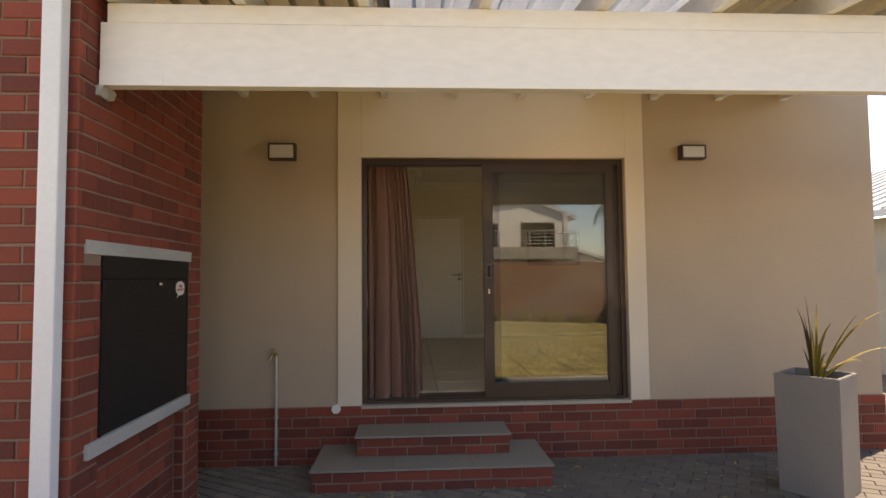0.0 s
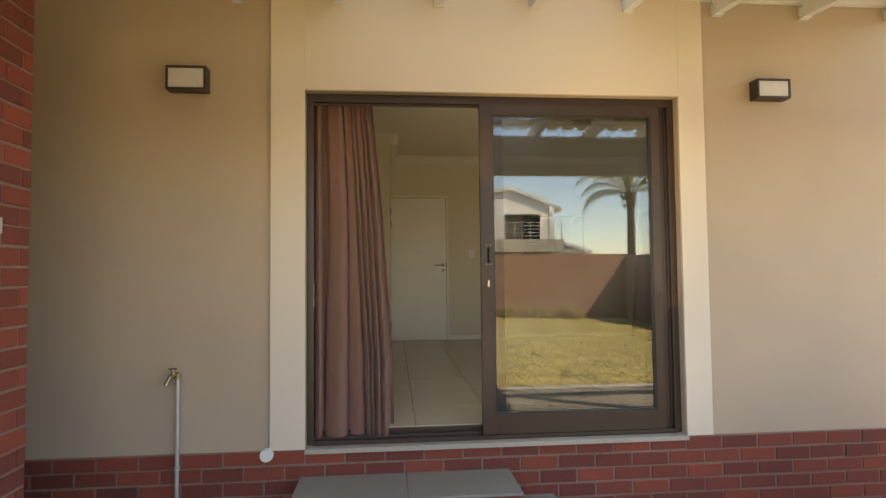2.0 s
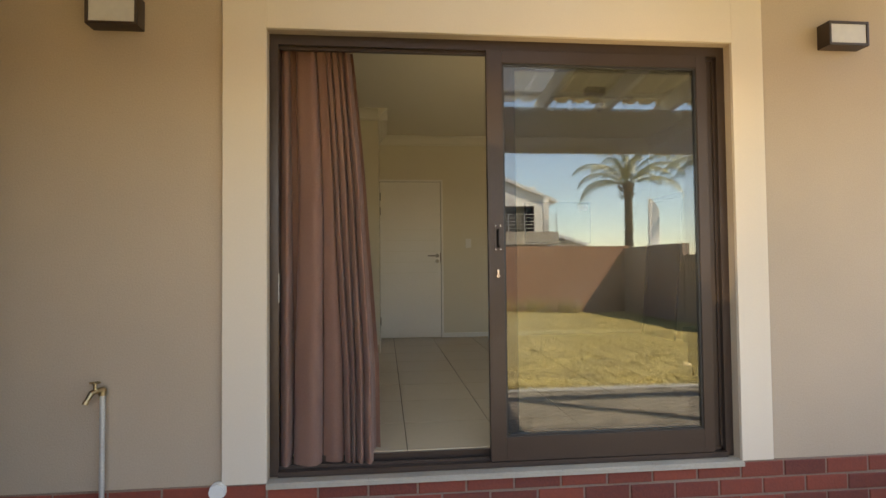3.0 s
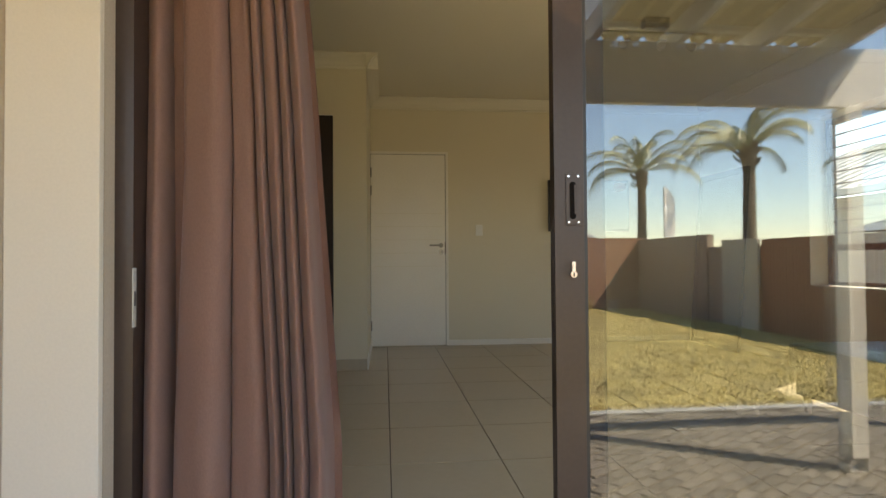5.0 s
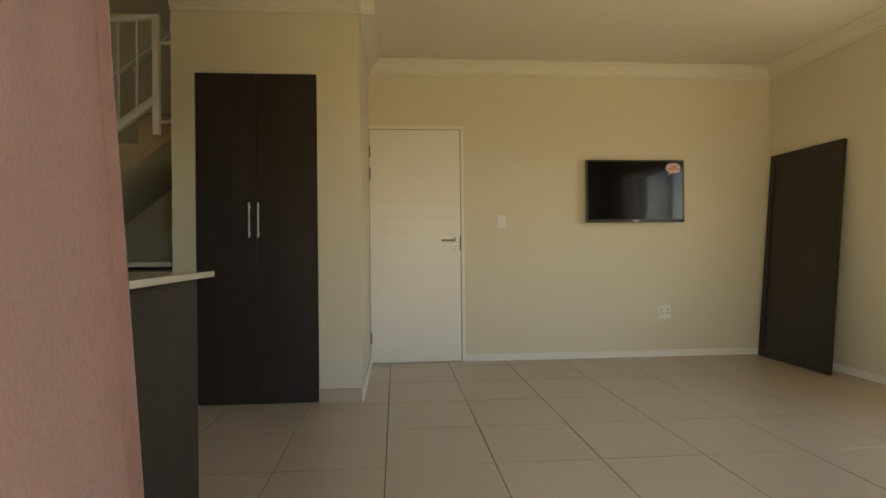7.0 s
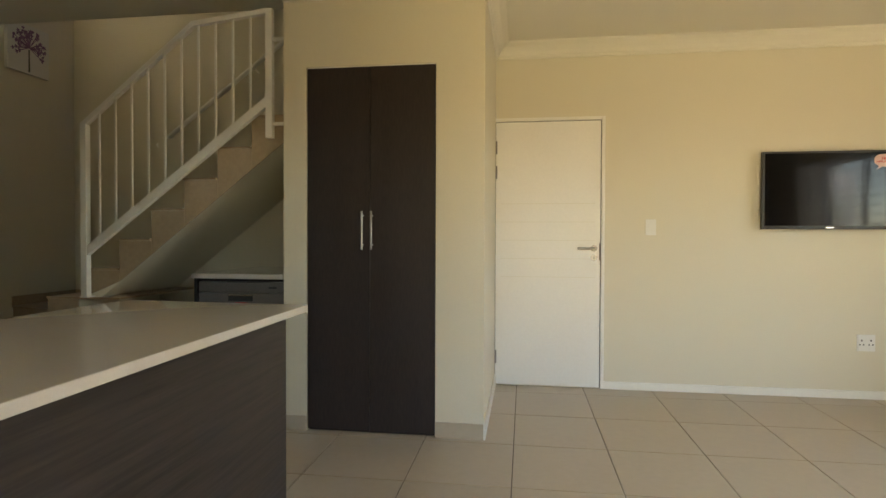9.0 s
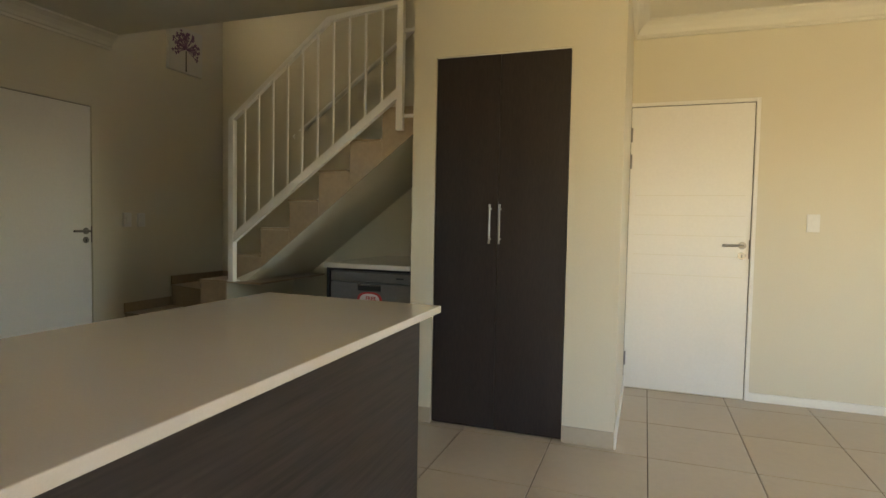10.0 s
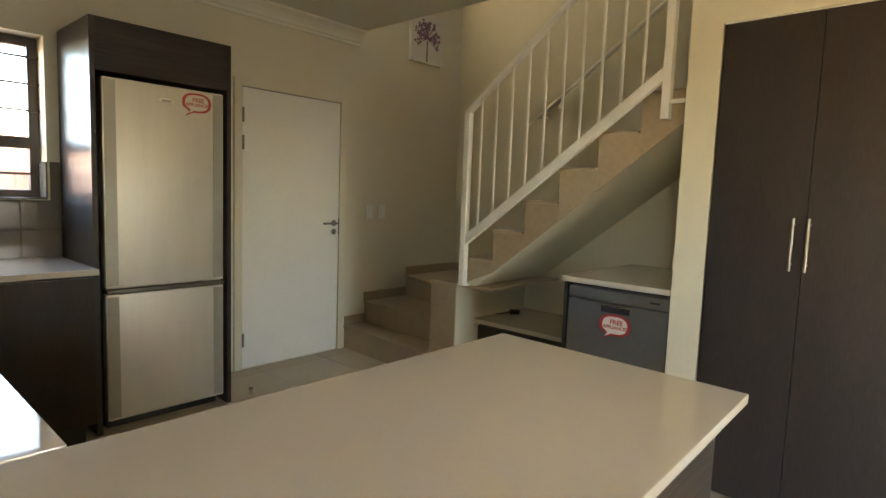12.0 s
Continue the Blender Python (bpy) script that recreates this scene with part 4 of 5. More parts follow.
def curtain_mesh():
    """Rolls gathered at the top that open into fewer, broader ones towards the hem, and the hem turned back at the free edge."""
    bm = bmesh.new()
    nz, sub = 60, 22
    rows = []
    for j in range(nz + 1):
        s = j / nz                      # 0 at the top, 1 at the hem
        z = 2.035 + (-0.032 - 2.035) * s

        def place(a, b):
            if z < 1.15:
                k = (1.15 - z) / 0.73
                return a + (b - a) * (k if k < 1 else 1 + (k - 1) * 0.15)
            return a - (a + 0.322) * 0.17 * ((z - 1.15) / 0.885) ** 1.2

        back = 0.208 - 0.036 * s ** 2
        deep = 0.050 + 0.040 * min(1, 1.4 * s)
        row = []
        for n, (a0, a1, b0, b1, bulge) in enumerate(ROLLS):
            x0, x1 = place(a0, b0), place(a1, b1)
            for q in range(sub + (n == len(ROLLS) - 1)):
                f = q / sub
                u = (n + f) / len(ROLLS)
                crest = (math.sin(math.pi * f) ** 0.5 * (0.72 + 0.28 * math.sin(math.pi * (f - 0.25)) + 0.06 * math.sin(9 * f + 2 * s))) if 0 < f < 1 else 0.0
                x = x0 + (x1 - x0) * (f - 0.10 * math.sin(math.tau * f))
                y = back - deep * bulge * crest - 0.35 * deep * (bulge > 0.3)
                y -= 0.009 * (0.5 + 0.5 * math.sin(math.tau * 15 * u + 1.0)) * max(0, 1 - 2.6 * s)
                y += 0.010 * noise.noise(Vector((u * 5, s * 1.8, 1))) + 0.003 * noise.noise(Vector((u * 26, s * 7, 3)))
                x += (0.005 * math.sin(3 * s + 7 * u) + 0.006 * noise.noise(Vector((u * 4, s * 3, 5)))) * s * min(1, 8 * (1 - u)) * min(1, 8 * u)
                row.append(bm.verts.new((x, y, z)))
        for e, d in ((0.003, 0.010), (0.010, 0.045), (0.022, 0.040), (0.027, 0.032)):      # the turned-back hem
            row.append(bm.verts.new((place(0.087 + e, 0.133 + e * 1.2), back - 0.01 + d, z)))
        rows.append(row)
    for a, b in zip(rows, rows[1:]):
        for i in range(len(a) - 1):
            bm.faces.new((a[i], a[i + 1], b[i + 1], b[i]))
    bmesh.ops.solidify(bm, geom=bm.faces[:], thickness=0.003)
    return bm


part("cloth", curtain_mesh(), CLOTH, cur, smooth=True)
part("rail", boxes((-0.34, 1.96, 0.165, 0.185, 2.035, 2.048)), WHITE_PLASTIC, cur)
# ---------------------------------------------------------------- kitchen
TOP = 0.900
wt = solid("island_worktop", slab([(-1.125, 0.235), (-0.348, 0.235), (-0.389, 2.125), (-1.110, 2.150)], TOP - 0.024, TOP), STONE_TOP, "glossy white stone worktop of the kitchen island", "worktop")
isl = thing("kitchen_island", "kitchen island base clad in dark wood-grain panels", "kitchen island")
part("side_panel", slab([(-0.412, 0.235), (-0.390, 0.235), (-0.425, 2.022), (-0.447, 2.022)], 0.0, TOP - 0.031, 0.0015), WOOD_H, isl)
part("end_panel", boxes((-1.08, -0.454, 2.0, 2.022, 0.0, TOP - 0.031), bevel=0.0015), WOOD_X, isl)
part("carcass", boxes((-1.06, -0.453, 0.235, 1.999, 0.1, TOP - 0.031)), WOOD_H, isl)
for y in (0.95, 1.475):
    d = part("cabinet_door", boxes((-1.08, -1.061, y, y + 0.52, 0.11, TOP - 0.04), bevel=0.0015), WOOD, isl)
    part("handle", tubes(((-1.105, y + 0.06, 0.62), (-1.105, y + 0.06, 0.80), 0.006)), CHROME, d)
solid("sink_worktop", boxes((-3.19, -1.126, 0.235, 0.955, TOP - 0.03, TOP), bevel=0.003), STONE_TOP, "glossy white stone worktop along the front wall", "worktop")
solid("window_worktop", boxes((-3.835, -3.191, 0.235, 1.625, TOP - 0.03, TOP), bevel=0.003), STONE_TOP, "glossy white stone worktop under the kitchen window", "worktop")


def base_unit(x0, x1, y0, y1, face):
    """A floor cabinet with one door on the side named by face."""
    u = thing("base_cabinet", "dark wood-grain kitchen base cabinet with a steel bar handle", "kitchen cabinet", "kitchen base cabinets")
    part("body", boxes((x0, x1, y0, y1, 0.1, TOP - 0.031)), WOOD, u)
    part("plinth", boxes((x0 + 0.04, x1 - 0.04, y0 + 0.04, y1 - 0.04, 0.0, 0.1)), BLACK, u)
    if face == "x":
        d = part("cabinet_door", boxes((x1, x1 + 0.018, y0 + 0.002, y1 - 0.002, 0.105, TOP - 0.045), bevel=0.0015), WOOD, u)
    else:
        d = part("cabinet_door", boxes((x0 + 0.002, x1 - 0.002, y1, y1 + 0.018, 0.105, TOP - 0.045), bevel=0.0015), WOOD, u)
    return u


for y0, y1 in ((0.93, 1.61),):
    base_unit(-3.83, -3.235, y0, y1, "x")
for i in range(4):
    base_unit(-3.19 + 0.5 * i, -2.692 + 0.5 * i, 0.24, 0.845, "y")

# fridge in its tall surround
sur = thing("fridge_surround", "tall dark wood-grain housing around the fridge", "tall cabinet")
part("side_panel", boxes((-3.835, -3.30, 1.632, 1.657, 0, 2.145), bevel=0.0015), WOOD_GLOSS, sur)
part("side_panel", boxes((-3.835, -3.30, 2.345, 2.37, 0, 2.145), bevel=0.0015), WOOD, sur)
part("top_box", boxes((-3.835, -3.32, 1.658, 2.344, 1.885, 2.145)), WOOD_H, sur)
part("top_door", boxes((-3.32, -3.30, 1.658, 2.344, 1.885, 2.145), bevel=0.0015), WOOD_H, sur)
fr = thing("fridge", "tall silver fridge freezer with a sticker on its door", "fridge")
part("body", boxes((-3.82, -3.372, 1.685, 2.325, 0.04, 1.862)), GREY_METAL, fr)
up = part("upper_door", boxes((-3.370, -3.305, 1.685, 2.325, 0.772, 1.862), bevel=0.012), FRIDGE, fr, smooth=True)
lo = part("lower_door", boxes((-3.370, -3.305, 1.685, 2.325, 0.06, 0.742), bevel=0.012), FRIDGE, fr, smooth=True)
part("grip", boxes((-3.345, -3.288, 1.69, 2.32, 0.745, 0.769), bevel=0.006), GREY_METAL, fr, "dark grey grip strip between the doors", smooth=True)
for y in (1.693, 2.262):
    part("trim_strip", boxes((-3.3048, -3.302, y, y + 0.055, 0.79, 1.85), (-3.3048, -3.302, y, y + 0.055, 0.075, 0.73)), FRIDGE_EDGE, fr, "grey edge strip")
badge = [(2.0 + 0.036 * math.copysign(abs(math.cos(a)) ** 0.5, math.cos(a)), 1.779 + 0.012 * math.copysign(abs(math.sin(a)) ** 0.5, math.sin(a))) for a in [math.tau * i / 28 for i in range(28)]]
part("badge", prism(badge, "x", -3.305, -3.3028), CHROME, fr, "small oval badge")
part("badge_bar", boxes((-3.3028, -3.3022, 1.975, 2.025, 1.774, 1.784)), GREY_METAL, fr)
sticker(fr, Matrix(((0, 0, 1, -3.3046), (1, 0, 0, 2.168), (0, 1, 0, 1.790), (0, 0, 0, 1))), 0.165, RED_INK, FRIDGE, "red outlined speech-bubble sticker")
part("foot", boxes((-3.80, -3.38, 1.70, 2.31, 0.0, 0.04)), BLACK, fr)

# kitchen window with burglar bars, tiled sill and reveal
win = tagged(thing("window_1", "dark aluminium kitchen window with horizontal burglar bars", "window"), kind="structure")
part("window_frame", boxes((-4.02, -3.97, WY0, WY0 + 0.05, WZ0, WZ1), (-4.02, -3.97, WY1 - 0.05, WY1, WZ0, WZ1), (-4.02, -3.97, WY0 + 0.05, WY1 - 0.05, WZ0, WZ0 + 0.05),
                           (-4.02, -3.97, WY0 + 0.05, WY1 - 0.05, WZ1 - 0.05, WZ1), (-4.02, -3.97, WY0 + 0.05, WY1 - 0.05, 1.50, 1.565), (-4.02, -3.97, 1.03, 1.07, WZ0 + 0.05, WZ1 - 0.05), bevel=0.002), BRONZE, win)
for z in (1.36, 1.71, 1.855, 2.0):
    part("burglar_bar", boxes((-3.96, -3.95, WY0, WY1, z - 0.006, z + 0.006)), BRONZE, win)
pn = part("pane", boxes((-4.0, -3.994, WY0 + 0.05, WY1 - 0.05, WZ0 + 0.05, 1.50), (-4.0, -3.994, WY0 + 0.05, WY1 - 0.05, 1.565, WZ1 - 0.05)), WINDOW_GLASS, win)
pn.visible_shadow = False
part("window_sill", boxes((-3.97, -3.825, WY0, WY1 - 0.004, WZ0 + 0.001, WZ0 + 0.012), bevel=0.002), TAUPE_TILE, win)
part("reveal_tile", boxes((-3.965, -3.828, WY1 - 0.011, WY1 - 0.001, WZ0 + 0.013, 1.43), bevel=0.001), TAUPE_TILE, win)
splash = structure("splashback", boxes((-3.839, -3.834, 0.235, 1.63, TOP, WZ0 - 0.003), (-3.839, -3.834, WY1 + 0.012, 1.63, WZ0 - 0.003, 1.43)), GROUT, "glossy dark taupe tiled splashback")
for i in range(3):
    for j in range(5):
        y0, y1, z0, z1 = 0.24 + 0.30 * j, min(0.24 + 0.30 * (j + 1) - 0.003, 1.628), TOP + 0.002 + 0.155 * i, TOP + 0.152 + 0.155 * i
        if i == 2 and y1 < 1.58:
            continue
        if i == 2:
            y0 = 1.585
        part("wall_tile", boxes((-3.834, -3.828, y0, y1, z0, z1), bevel=0.001), TAUPE_TILE, splash)
part("wall_tile", boxes((-3.834, -3.828, 1.585, 1.628, TOP + 0.467, 1.43), bevel=0.001), TAUPE_TILE, splash)

# living room side window
w2 = tagged(thing("window_2", "dark aluminium side window with horizontal burglar bars", "window"), kind="structure")
part("window_frame", boxes((3.96, 4.01, 1.4, 1.45, 0.66, 2.05), (3.96, 4.01, 2.97, 3.02, 0.66, 2.05), (3.96, 4.01, 1.45, 2.97, 0.66, 0.71), (3.96, 4.01, 1.45, 2.97, 2.0, 2.05),
                           (3.96, 4.01, 2.19, 2.23, 0.71, 2.0), (3.96, 4.01, 1.45, 2.97, 0.96, 1.01)), BRONZE, w2)
for i in range(9):
    z = 1.10 + 0.1 * i
    part("burglar_bar", boxes((3.94, 3.95, 1.4, 3.02, z - 0.005, z + 0.005)), BRONZE, w2)
p2 = part("pane", boxes((3.982, 3.988, 1.45, 2.97, 0.71, 2.0)), WINDOW_GLASS, w2)
p2.visible_shadow = False
part("window_sill", boxes((3.79, 3.96, 1.4, 3.02, 0.661, 0.676), bevel=0.003), WHITE_PAINT, w2)

# ---------------------------------------------------------------- doors
def panel_door(name, label, m, w, h, hinge_left, grooves, fw=0.026):
    """A hinged door in a plain frame: x along the wall from the frame's edge, y out of the wall (towards -y), z up."""
    d = tagged(thing(name, label, "door", m=m), kind="structure")
    part("frame", boxes((0, fw, -0.020, 0.05, 0, h), (w - fw, w, -0.020, 0.05, 0, h), (fw, w - fw, -0.020, 0.05, h - fw, h), bevel=0.003), WHITE_PAINT if grooves else PLASTER_IN, d)
    # bronze strips give the shade of the gap between leaf and frame
    part("gap_shade", boxes((fw + 0.0002, fw + 0.005, 0.0, 0.05, 0.0, h - fw - 0.0002), (w - fw - 0.005, w - fw - 0.0002, 0.0, 0.05, 0.0, h - fw - 0.0002), (fw + 0.005, w - fw - 0.005, 0.0, 0.05, h - fw - 0.005, h - fw - 0.0002)), BRONZE, d, "dark strip for the shaded gap round the door")
    lf = part("door_leaf", boxes((fw + 0.0055, w - fw - 0.0055, -0.012, 0.03, 0.008, h - fw - 0.0055), bevel=0.002), WHITE_PAINT, d)
    if grooves:
        # thin strips in a darker paint, for the faint shade in the grooves
        for z in (0.84, 0.98, 1.12, 1.26, 1.40):
            part("groove_shade", boxes((0.07, w - 0.07, -0.0128, -0.0122, z - 0.002, z + 0.002)), CEILING, lf)
    hx = w - fw - 0.052 if hinge_left else fw + 0.052
    s = -1 if hinge_left else 1
    part("door_handle", tubes(((hx, -0.008, 1.06), (hx, -0.05, 1.06), 0.009), ((hx + 0.006 * -s, -0.052, 1.06), (hx + s * 0.125, -0.052, 1.06), 0.009)), STEEL_DARK, lf, "brushed steel lever handle", smooth=True)
    part("handle_rose", tubes(((hx, -0.008, 1.06), (hx, -0.017, 1.06), 0.025), seg=20), STEEL_DARK, lf)
    part("key_rose", tubes(((hx, -0.008, 0.99), (hx, -0.015, 0.99), 0.025), seg=20), STEEL_DARK, lf)
    part("keyhole", boxes((hx - 0.004, hx + 0.004, -0.0165, -0.015, 0.978, 1.0)), BLACK, lf)
    ex = w - fw - 0.009 if hinge_left else fw + 0.009
    part("lock_strip", boxes((ex - 0.004, ex + 0.004, -0.0195, -0.0185, 0.97, 1.10)), BRONZE, d)
    kx = fw + 0.009 if hinge_left else w - fw - 0.009
    for z in (0.22, 1.64, 1.83):
        part("hinge", tubes(((kx, -0.022, z - 0.05), (kx, -0.022, z + 0.05), 0.008)), STEEL_DARK, d, smooth=True)
    return d


panel_door("door_2", "closed white painted door with a steel lever handle", pose(0.106, 4.649, 0.002), 0.85, 2.055, True, True)
panel_door("door_3", "closed white painted flush door beside the fridge", pose(-3.839, 2.665, 0.002, 0, 0, 90), 0.968, 2.082, True, False, 0.055)

# ---------------------------------------------------------------- living room things
wd = thing("wardrobe", "dark wood-grain built-in wardrobe with two tall doors", "wardrobe")
part("body", boxes((-0.90, -0.145, 3.44, 3.95, 0.0, 2.12)), WOOD, wd)
for x0, x1, hx in ((-0.90, -0.5265, -0.566), (-0.5235, -0.145, -0.510)):
    d = part("wardrobe_door", boxes((x0, x1, 3.416, 3.438, 0.012, 2.118), bevel=0.0015), WOOD, wd)
    part("handle", tubes(((hx, 3.385, 1.068), (hx, 3.385, 1.288), 0.0065), ((hx, 3.385, 1.095), (hx, 3.416, 1.095), 0.005), ((hx, 3.385, 1.262), (hx, 3.416, 1.262), 0.005)), STEEL_DARK, d, "steel bar handle", smooth=True)
part("top_rail", boxes((-0.90, -0.145, 3.4165, 3.4385, 2.1185, 2.1245)), WHITE_PAINT, wd)

tv = thing("television", "flat black television mounted on the wall", "television")
part("casing", boxes((2.035, 2.928, 4.566, 4.60, 1.207, 1.758), bevel=0.004), BLACK, tv)
part("screen", boxes((2.050, 2.913, 4.5645, 4.566, 1.232, 1.743)), SCREEN, tv, "glossy black screen")
part("mount", boxes((2.33, 2.63, 4.60, 4.648, 1.35, 1.62)), BLACK, tv)
part("badge", boxes((2.455, 2.51, 4.5652, 4.566, 1.215, 1.222)), CHROME, tv)
sticker(tv, Matrix(((1, 0, 0, 2.825), (0, 0, -1, 4.5642), (0, 1, 0, 1.685), (0, 0, 0, 1))), 0.135, PINK, PINK, "pale pink speech-bubble sticker")


def plate(name, label, category, m, w, h, marks):
    p = thing(name, label, category, m=m)
    part("faceplate", boxes((-w / 2, w / 2, -0.010, 0, -h / 2, h / 2), bevel=0.003), WHITE_PLASTIC, p)
    for x, z, a, b, mat in marks:
        part("rocker" if mat is WHITE_PLASTIC else "pin_hole", boxes((x - a, x + a, -0.0135 if mat is WHITE_PLASTIC else -0.0108, -0.010, z - b, z + b)), mat, p)


plate("light_switch", "white light switch plate on the wall", "switch", pose(1.291, 4.649, 1.222), 0.075, 0.118, [(0, 0, 0.013, 0.022, WHITE_PLASTIC)])
plate("wall_socket", "white double wall socket", "socket", pose(2.768, 4.649, 0.40), 0.118, 0.118,
      [(-0.03, 0.018, 0.005, 0.006, BLACK), (0.03, 0.018, 0.005, 0.006, BLACK), (-0.042, -0.012, 0.004, 0.005, BLACK), (-0.018, -0.012, 0.004, 0.005, BLACK), (0.018, -0.012, 0.004, 0.005, BLACK),
       (0.042, -0.012, 0.004, 0.005, BLACK), (-0.028, -0.04, 0.008, 0.008, WHITE_PLASTIC), (0.028, -0.04, 0.008, 0.008, WHITE_PLASTIC)])
for y in (3.905, 4.045):
    plate("light_switch", "white light switch plate beside the stairs", "switch", pose(-3.839, y, 1.153, 0, 0, 90), 0.08, 0.118, [(0, 0, 0.013, 0.022, WHITE_PLASTIC)])

lean = thing("leaning_panel", "tall dark wood-grain panel leaning against the wall", "panel", m=pose(3.63, 4.16, 0.0, 0, 4.6, 0))
part("frame", boxes((-0.02, 0.01, -0.42, 0.42, 0, 0.06), (-0.02, 0.01, -0.42, 0.42, 1.74, 1.80), (-0.02, 0.01, -0.42, -0.36, 0.06, 1.74), (-0.02, 0.01, 0.36, 0.42, 0.06, 1.74), bevel=0.003), WOOD, lean)
part("board", boxes((-0.008, 0.0, -0.36, 0.36, 0.06, 1.74)), WOOD, lean)

bench = thing("low_bench", "low dark upholstered bench on the tiled floor", "bench", m=pose(3.02, 1.40, 0.0))
part("seat", boxes((-0.36, 0.36, -0.40, 0.40, 0.26, 0.40), bevel=0.025), BLACK, bench, smooth=True)
part("base", boxes((-0.33, 0.33, -0.37, 0.37, 0.10, 0.262), bevel=0.004), WOOD, bench)
for lx in (-0.29, 0.29):
    for ly in (-0.33, 0.33):
        part("leg", tubes(((lx, ly, 0.0), (lx, ly, 0.101), 0.018, 0.024)), WOOD, bench, smooth=True)

stop = thing("door_stop", "small steel door stop with a rubber tip on the floor", "door stop", m=pose(-3.35, 2.53, 0.0))
part("post", tubes(((0, 0, 0), (0, 0, 0.032), 0.012, 0.010)), CHROME, stop, smooth=True)
part("rubber_tip", tubes(((0, 0, 0.0318), (0, 0, 0.042), 0.014, 0.012)), BLACK, stop, smooth=True)

tl = thing("track_light", "ceiling track with four chrome spotlights", "spotlight", m=pose(2.195, 2.49, CEIL))
part("track", boxes((-0.42, 0.42, -0.012, 0.012, -0.10, -0.08), bevel=0.003), CHROME, tl)
part("canopy", boxes((-0.07, 0.11, -0.04, 0.04, -0.08, 0.0), bevel=0.006), BRONZE, tl)
for x in (-0.39, -0.20, 0.08, 0.31):
    h = part("spot", tubes(((x, 0, -0.10), (x, 0, -0.15), 0.008), ((x - 0.03, -0.02, -0.20), (x + 0.035, 0.03, -0.145), 0.034, 0.024), seg=18), CHROME, tl, smooth=True)
    part("bulb", tubes(((x - 0.031, -0.021, -0.201), (x - 0.027, -0.018, -0.197), 0.029), seg=18), DIFFUSER, h)

# ---------------------------------------------------------------- stairs
SY = 3.49
RISE, RUN = 0.1875, 0.222
stairs = structure("stairs", boxes((-3.838, -2.69, 3.68, 5.048, 0, RISE - 0.014)), PLASTER_IN, "tiled winder stairs with a white plastered underside")
nose = lambda k: -1.95 + (k - 7) * RUN
# winder levels
levels = [[(-3.838, 3.65), (-2.68, 3.575), (-2.68, 5.048), (-3.838, 5.048)], [(-3.838, 3.87), (-2.68, 3.82), (-2.68, 5.048), (-3.838, 5.048)],
          [(-3.838, 4.37), (-2.68, 4.02), (-2.68, 5.048), (-3.838, 5.048)]]
for k, pts in enumerate(levels, 1):
    part("riser", prism([(x, y + (0.012 if i < 2 else 0)) for i, (x, y) in enumerate(pts)], "z", (k - 1) * RISE + 0.001, k * RISE - 0.013), STAIR_TILE, stairs)
    part("tread", prism(pts, "z", k * RISE - 0.012, k * RISE), STAIR_TILE, stairs)
part("landing_block", prism([(-2.679, SY + 0.01), (-2.462, SY + 0.01), (-2.462, 5.048), (-3.1, 5.048), (-2.679, 3.95)], "z", 0, 4 * RISE - 0.013), PLASTER_IN, stairs)
part("landing_front", boxes((-2.679, -2.462, SY - 0.002, SY + 0.009, 0, 2 * RISE), bevel=0.001), STAIR_TILE, stairs)
part("landing_front", boxes((-2.679, -2.462, SY - 0.002, SY + 0.009, 2 * RISE + 0.002, 4 * RISE - 0.013), bevel=0.001), STAIR_TILE, stairs)
part("tread", prism([(-2.685, SY - 0.006), (-2.17, SY - 0.006), (-2.17, 5.048), (-3.1, 5.048), (-2.685, 3.95)], "z", 4 * RISE - 0.012, 4 * RISE + 0.002), STAIR_TILE, stairs)
# straight flight: plastered body, tiled treads, risers and side tiles
low = lambda x: 0.834 + 0.78 * (x + 2.2)
saw = [(nose(5), 4 * RISE)]
for k in range(5, 12):
    saw += [(nose(k), k * RISE - 0.014), (nose(k + 1), k * RISE - 0.014)]
end = nose(12)
part("flight", prism(saw + [(end, low(end)), (-2.30, low(-2.30)), (-2.461, 0.75)], "y", SY + 0.012, 5.048), PLASTER_IN, stairs)
for k in range(5, 12):
    part("tread", boxes((nose(k) - 0.008, nose(k + 1) - 0.010, SY - 0.004, 5.046, k * RISE - 0.013, k * RISE), bevel=0.0015), STAIR_TILE, stairs)
    part("riser", boxes((nose(k) - 0.004, nose(k) + 0.006, SY + 0.012, 5.046, (k - 1) * RISE + 0.001, k * RISE - 0.014)), STAIR_TILE, stairs)
    x0, x1 = nose(k) + 0.001, nose(k + 1) - 0.001
    part("side_tile", prism([(x0, max(low(x0), 0.765)), (x1, low(x1)), (x1, k * RISE - 0.014), (x0, k * RISE - 0.014)], "y", SY, SY + 0.011), STAIR_TILE, stairs)
# stepped skirting on the wall
for y0, y1, k in ((3.66, 3.87, 1), (3.87, 4.37, 2), (4.37, 5.04, 3)):
    part("skirting_tile", boxes((-3.838, -3.828, y0, y1, k * RISE + 0.001, k * RISE + 0.08), bevel=0.001), STAIR_TILE, stairs)
part("skirting_tile", boxes((-3.828, -2.7, 5.038, 5.048, 3 * RISE + 0.001, 3 * RISE + 0.08), bevel=0.001), STAIR_TILE, stairs)
structure("niche_back", boxes((-2.461, -1.046, 4.30, 4.32, 0, 1.9)), PLASTER_IN)

rail = thing("stair_railing", "white painted steel stair railing with thin upright bars", "railing")
RY = 3.45


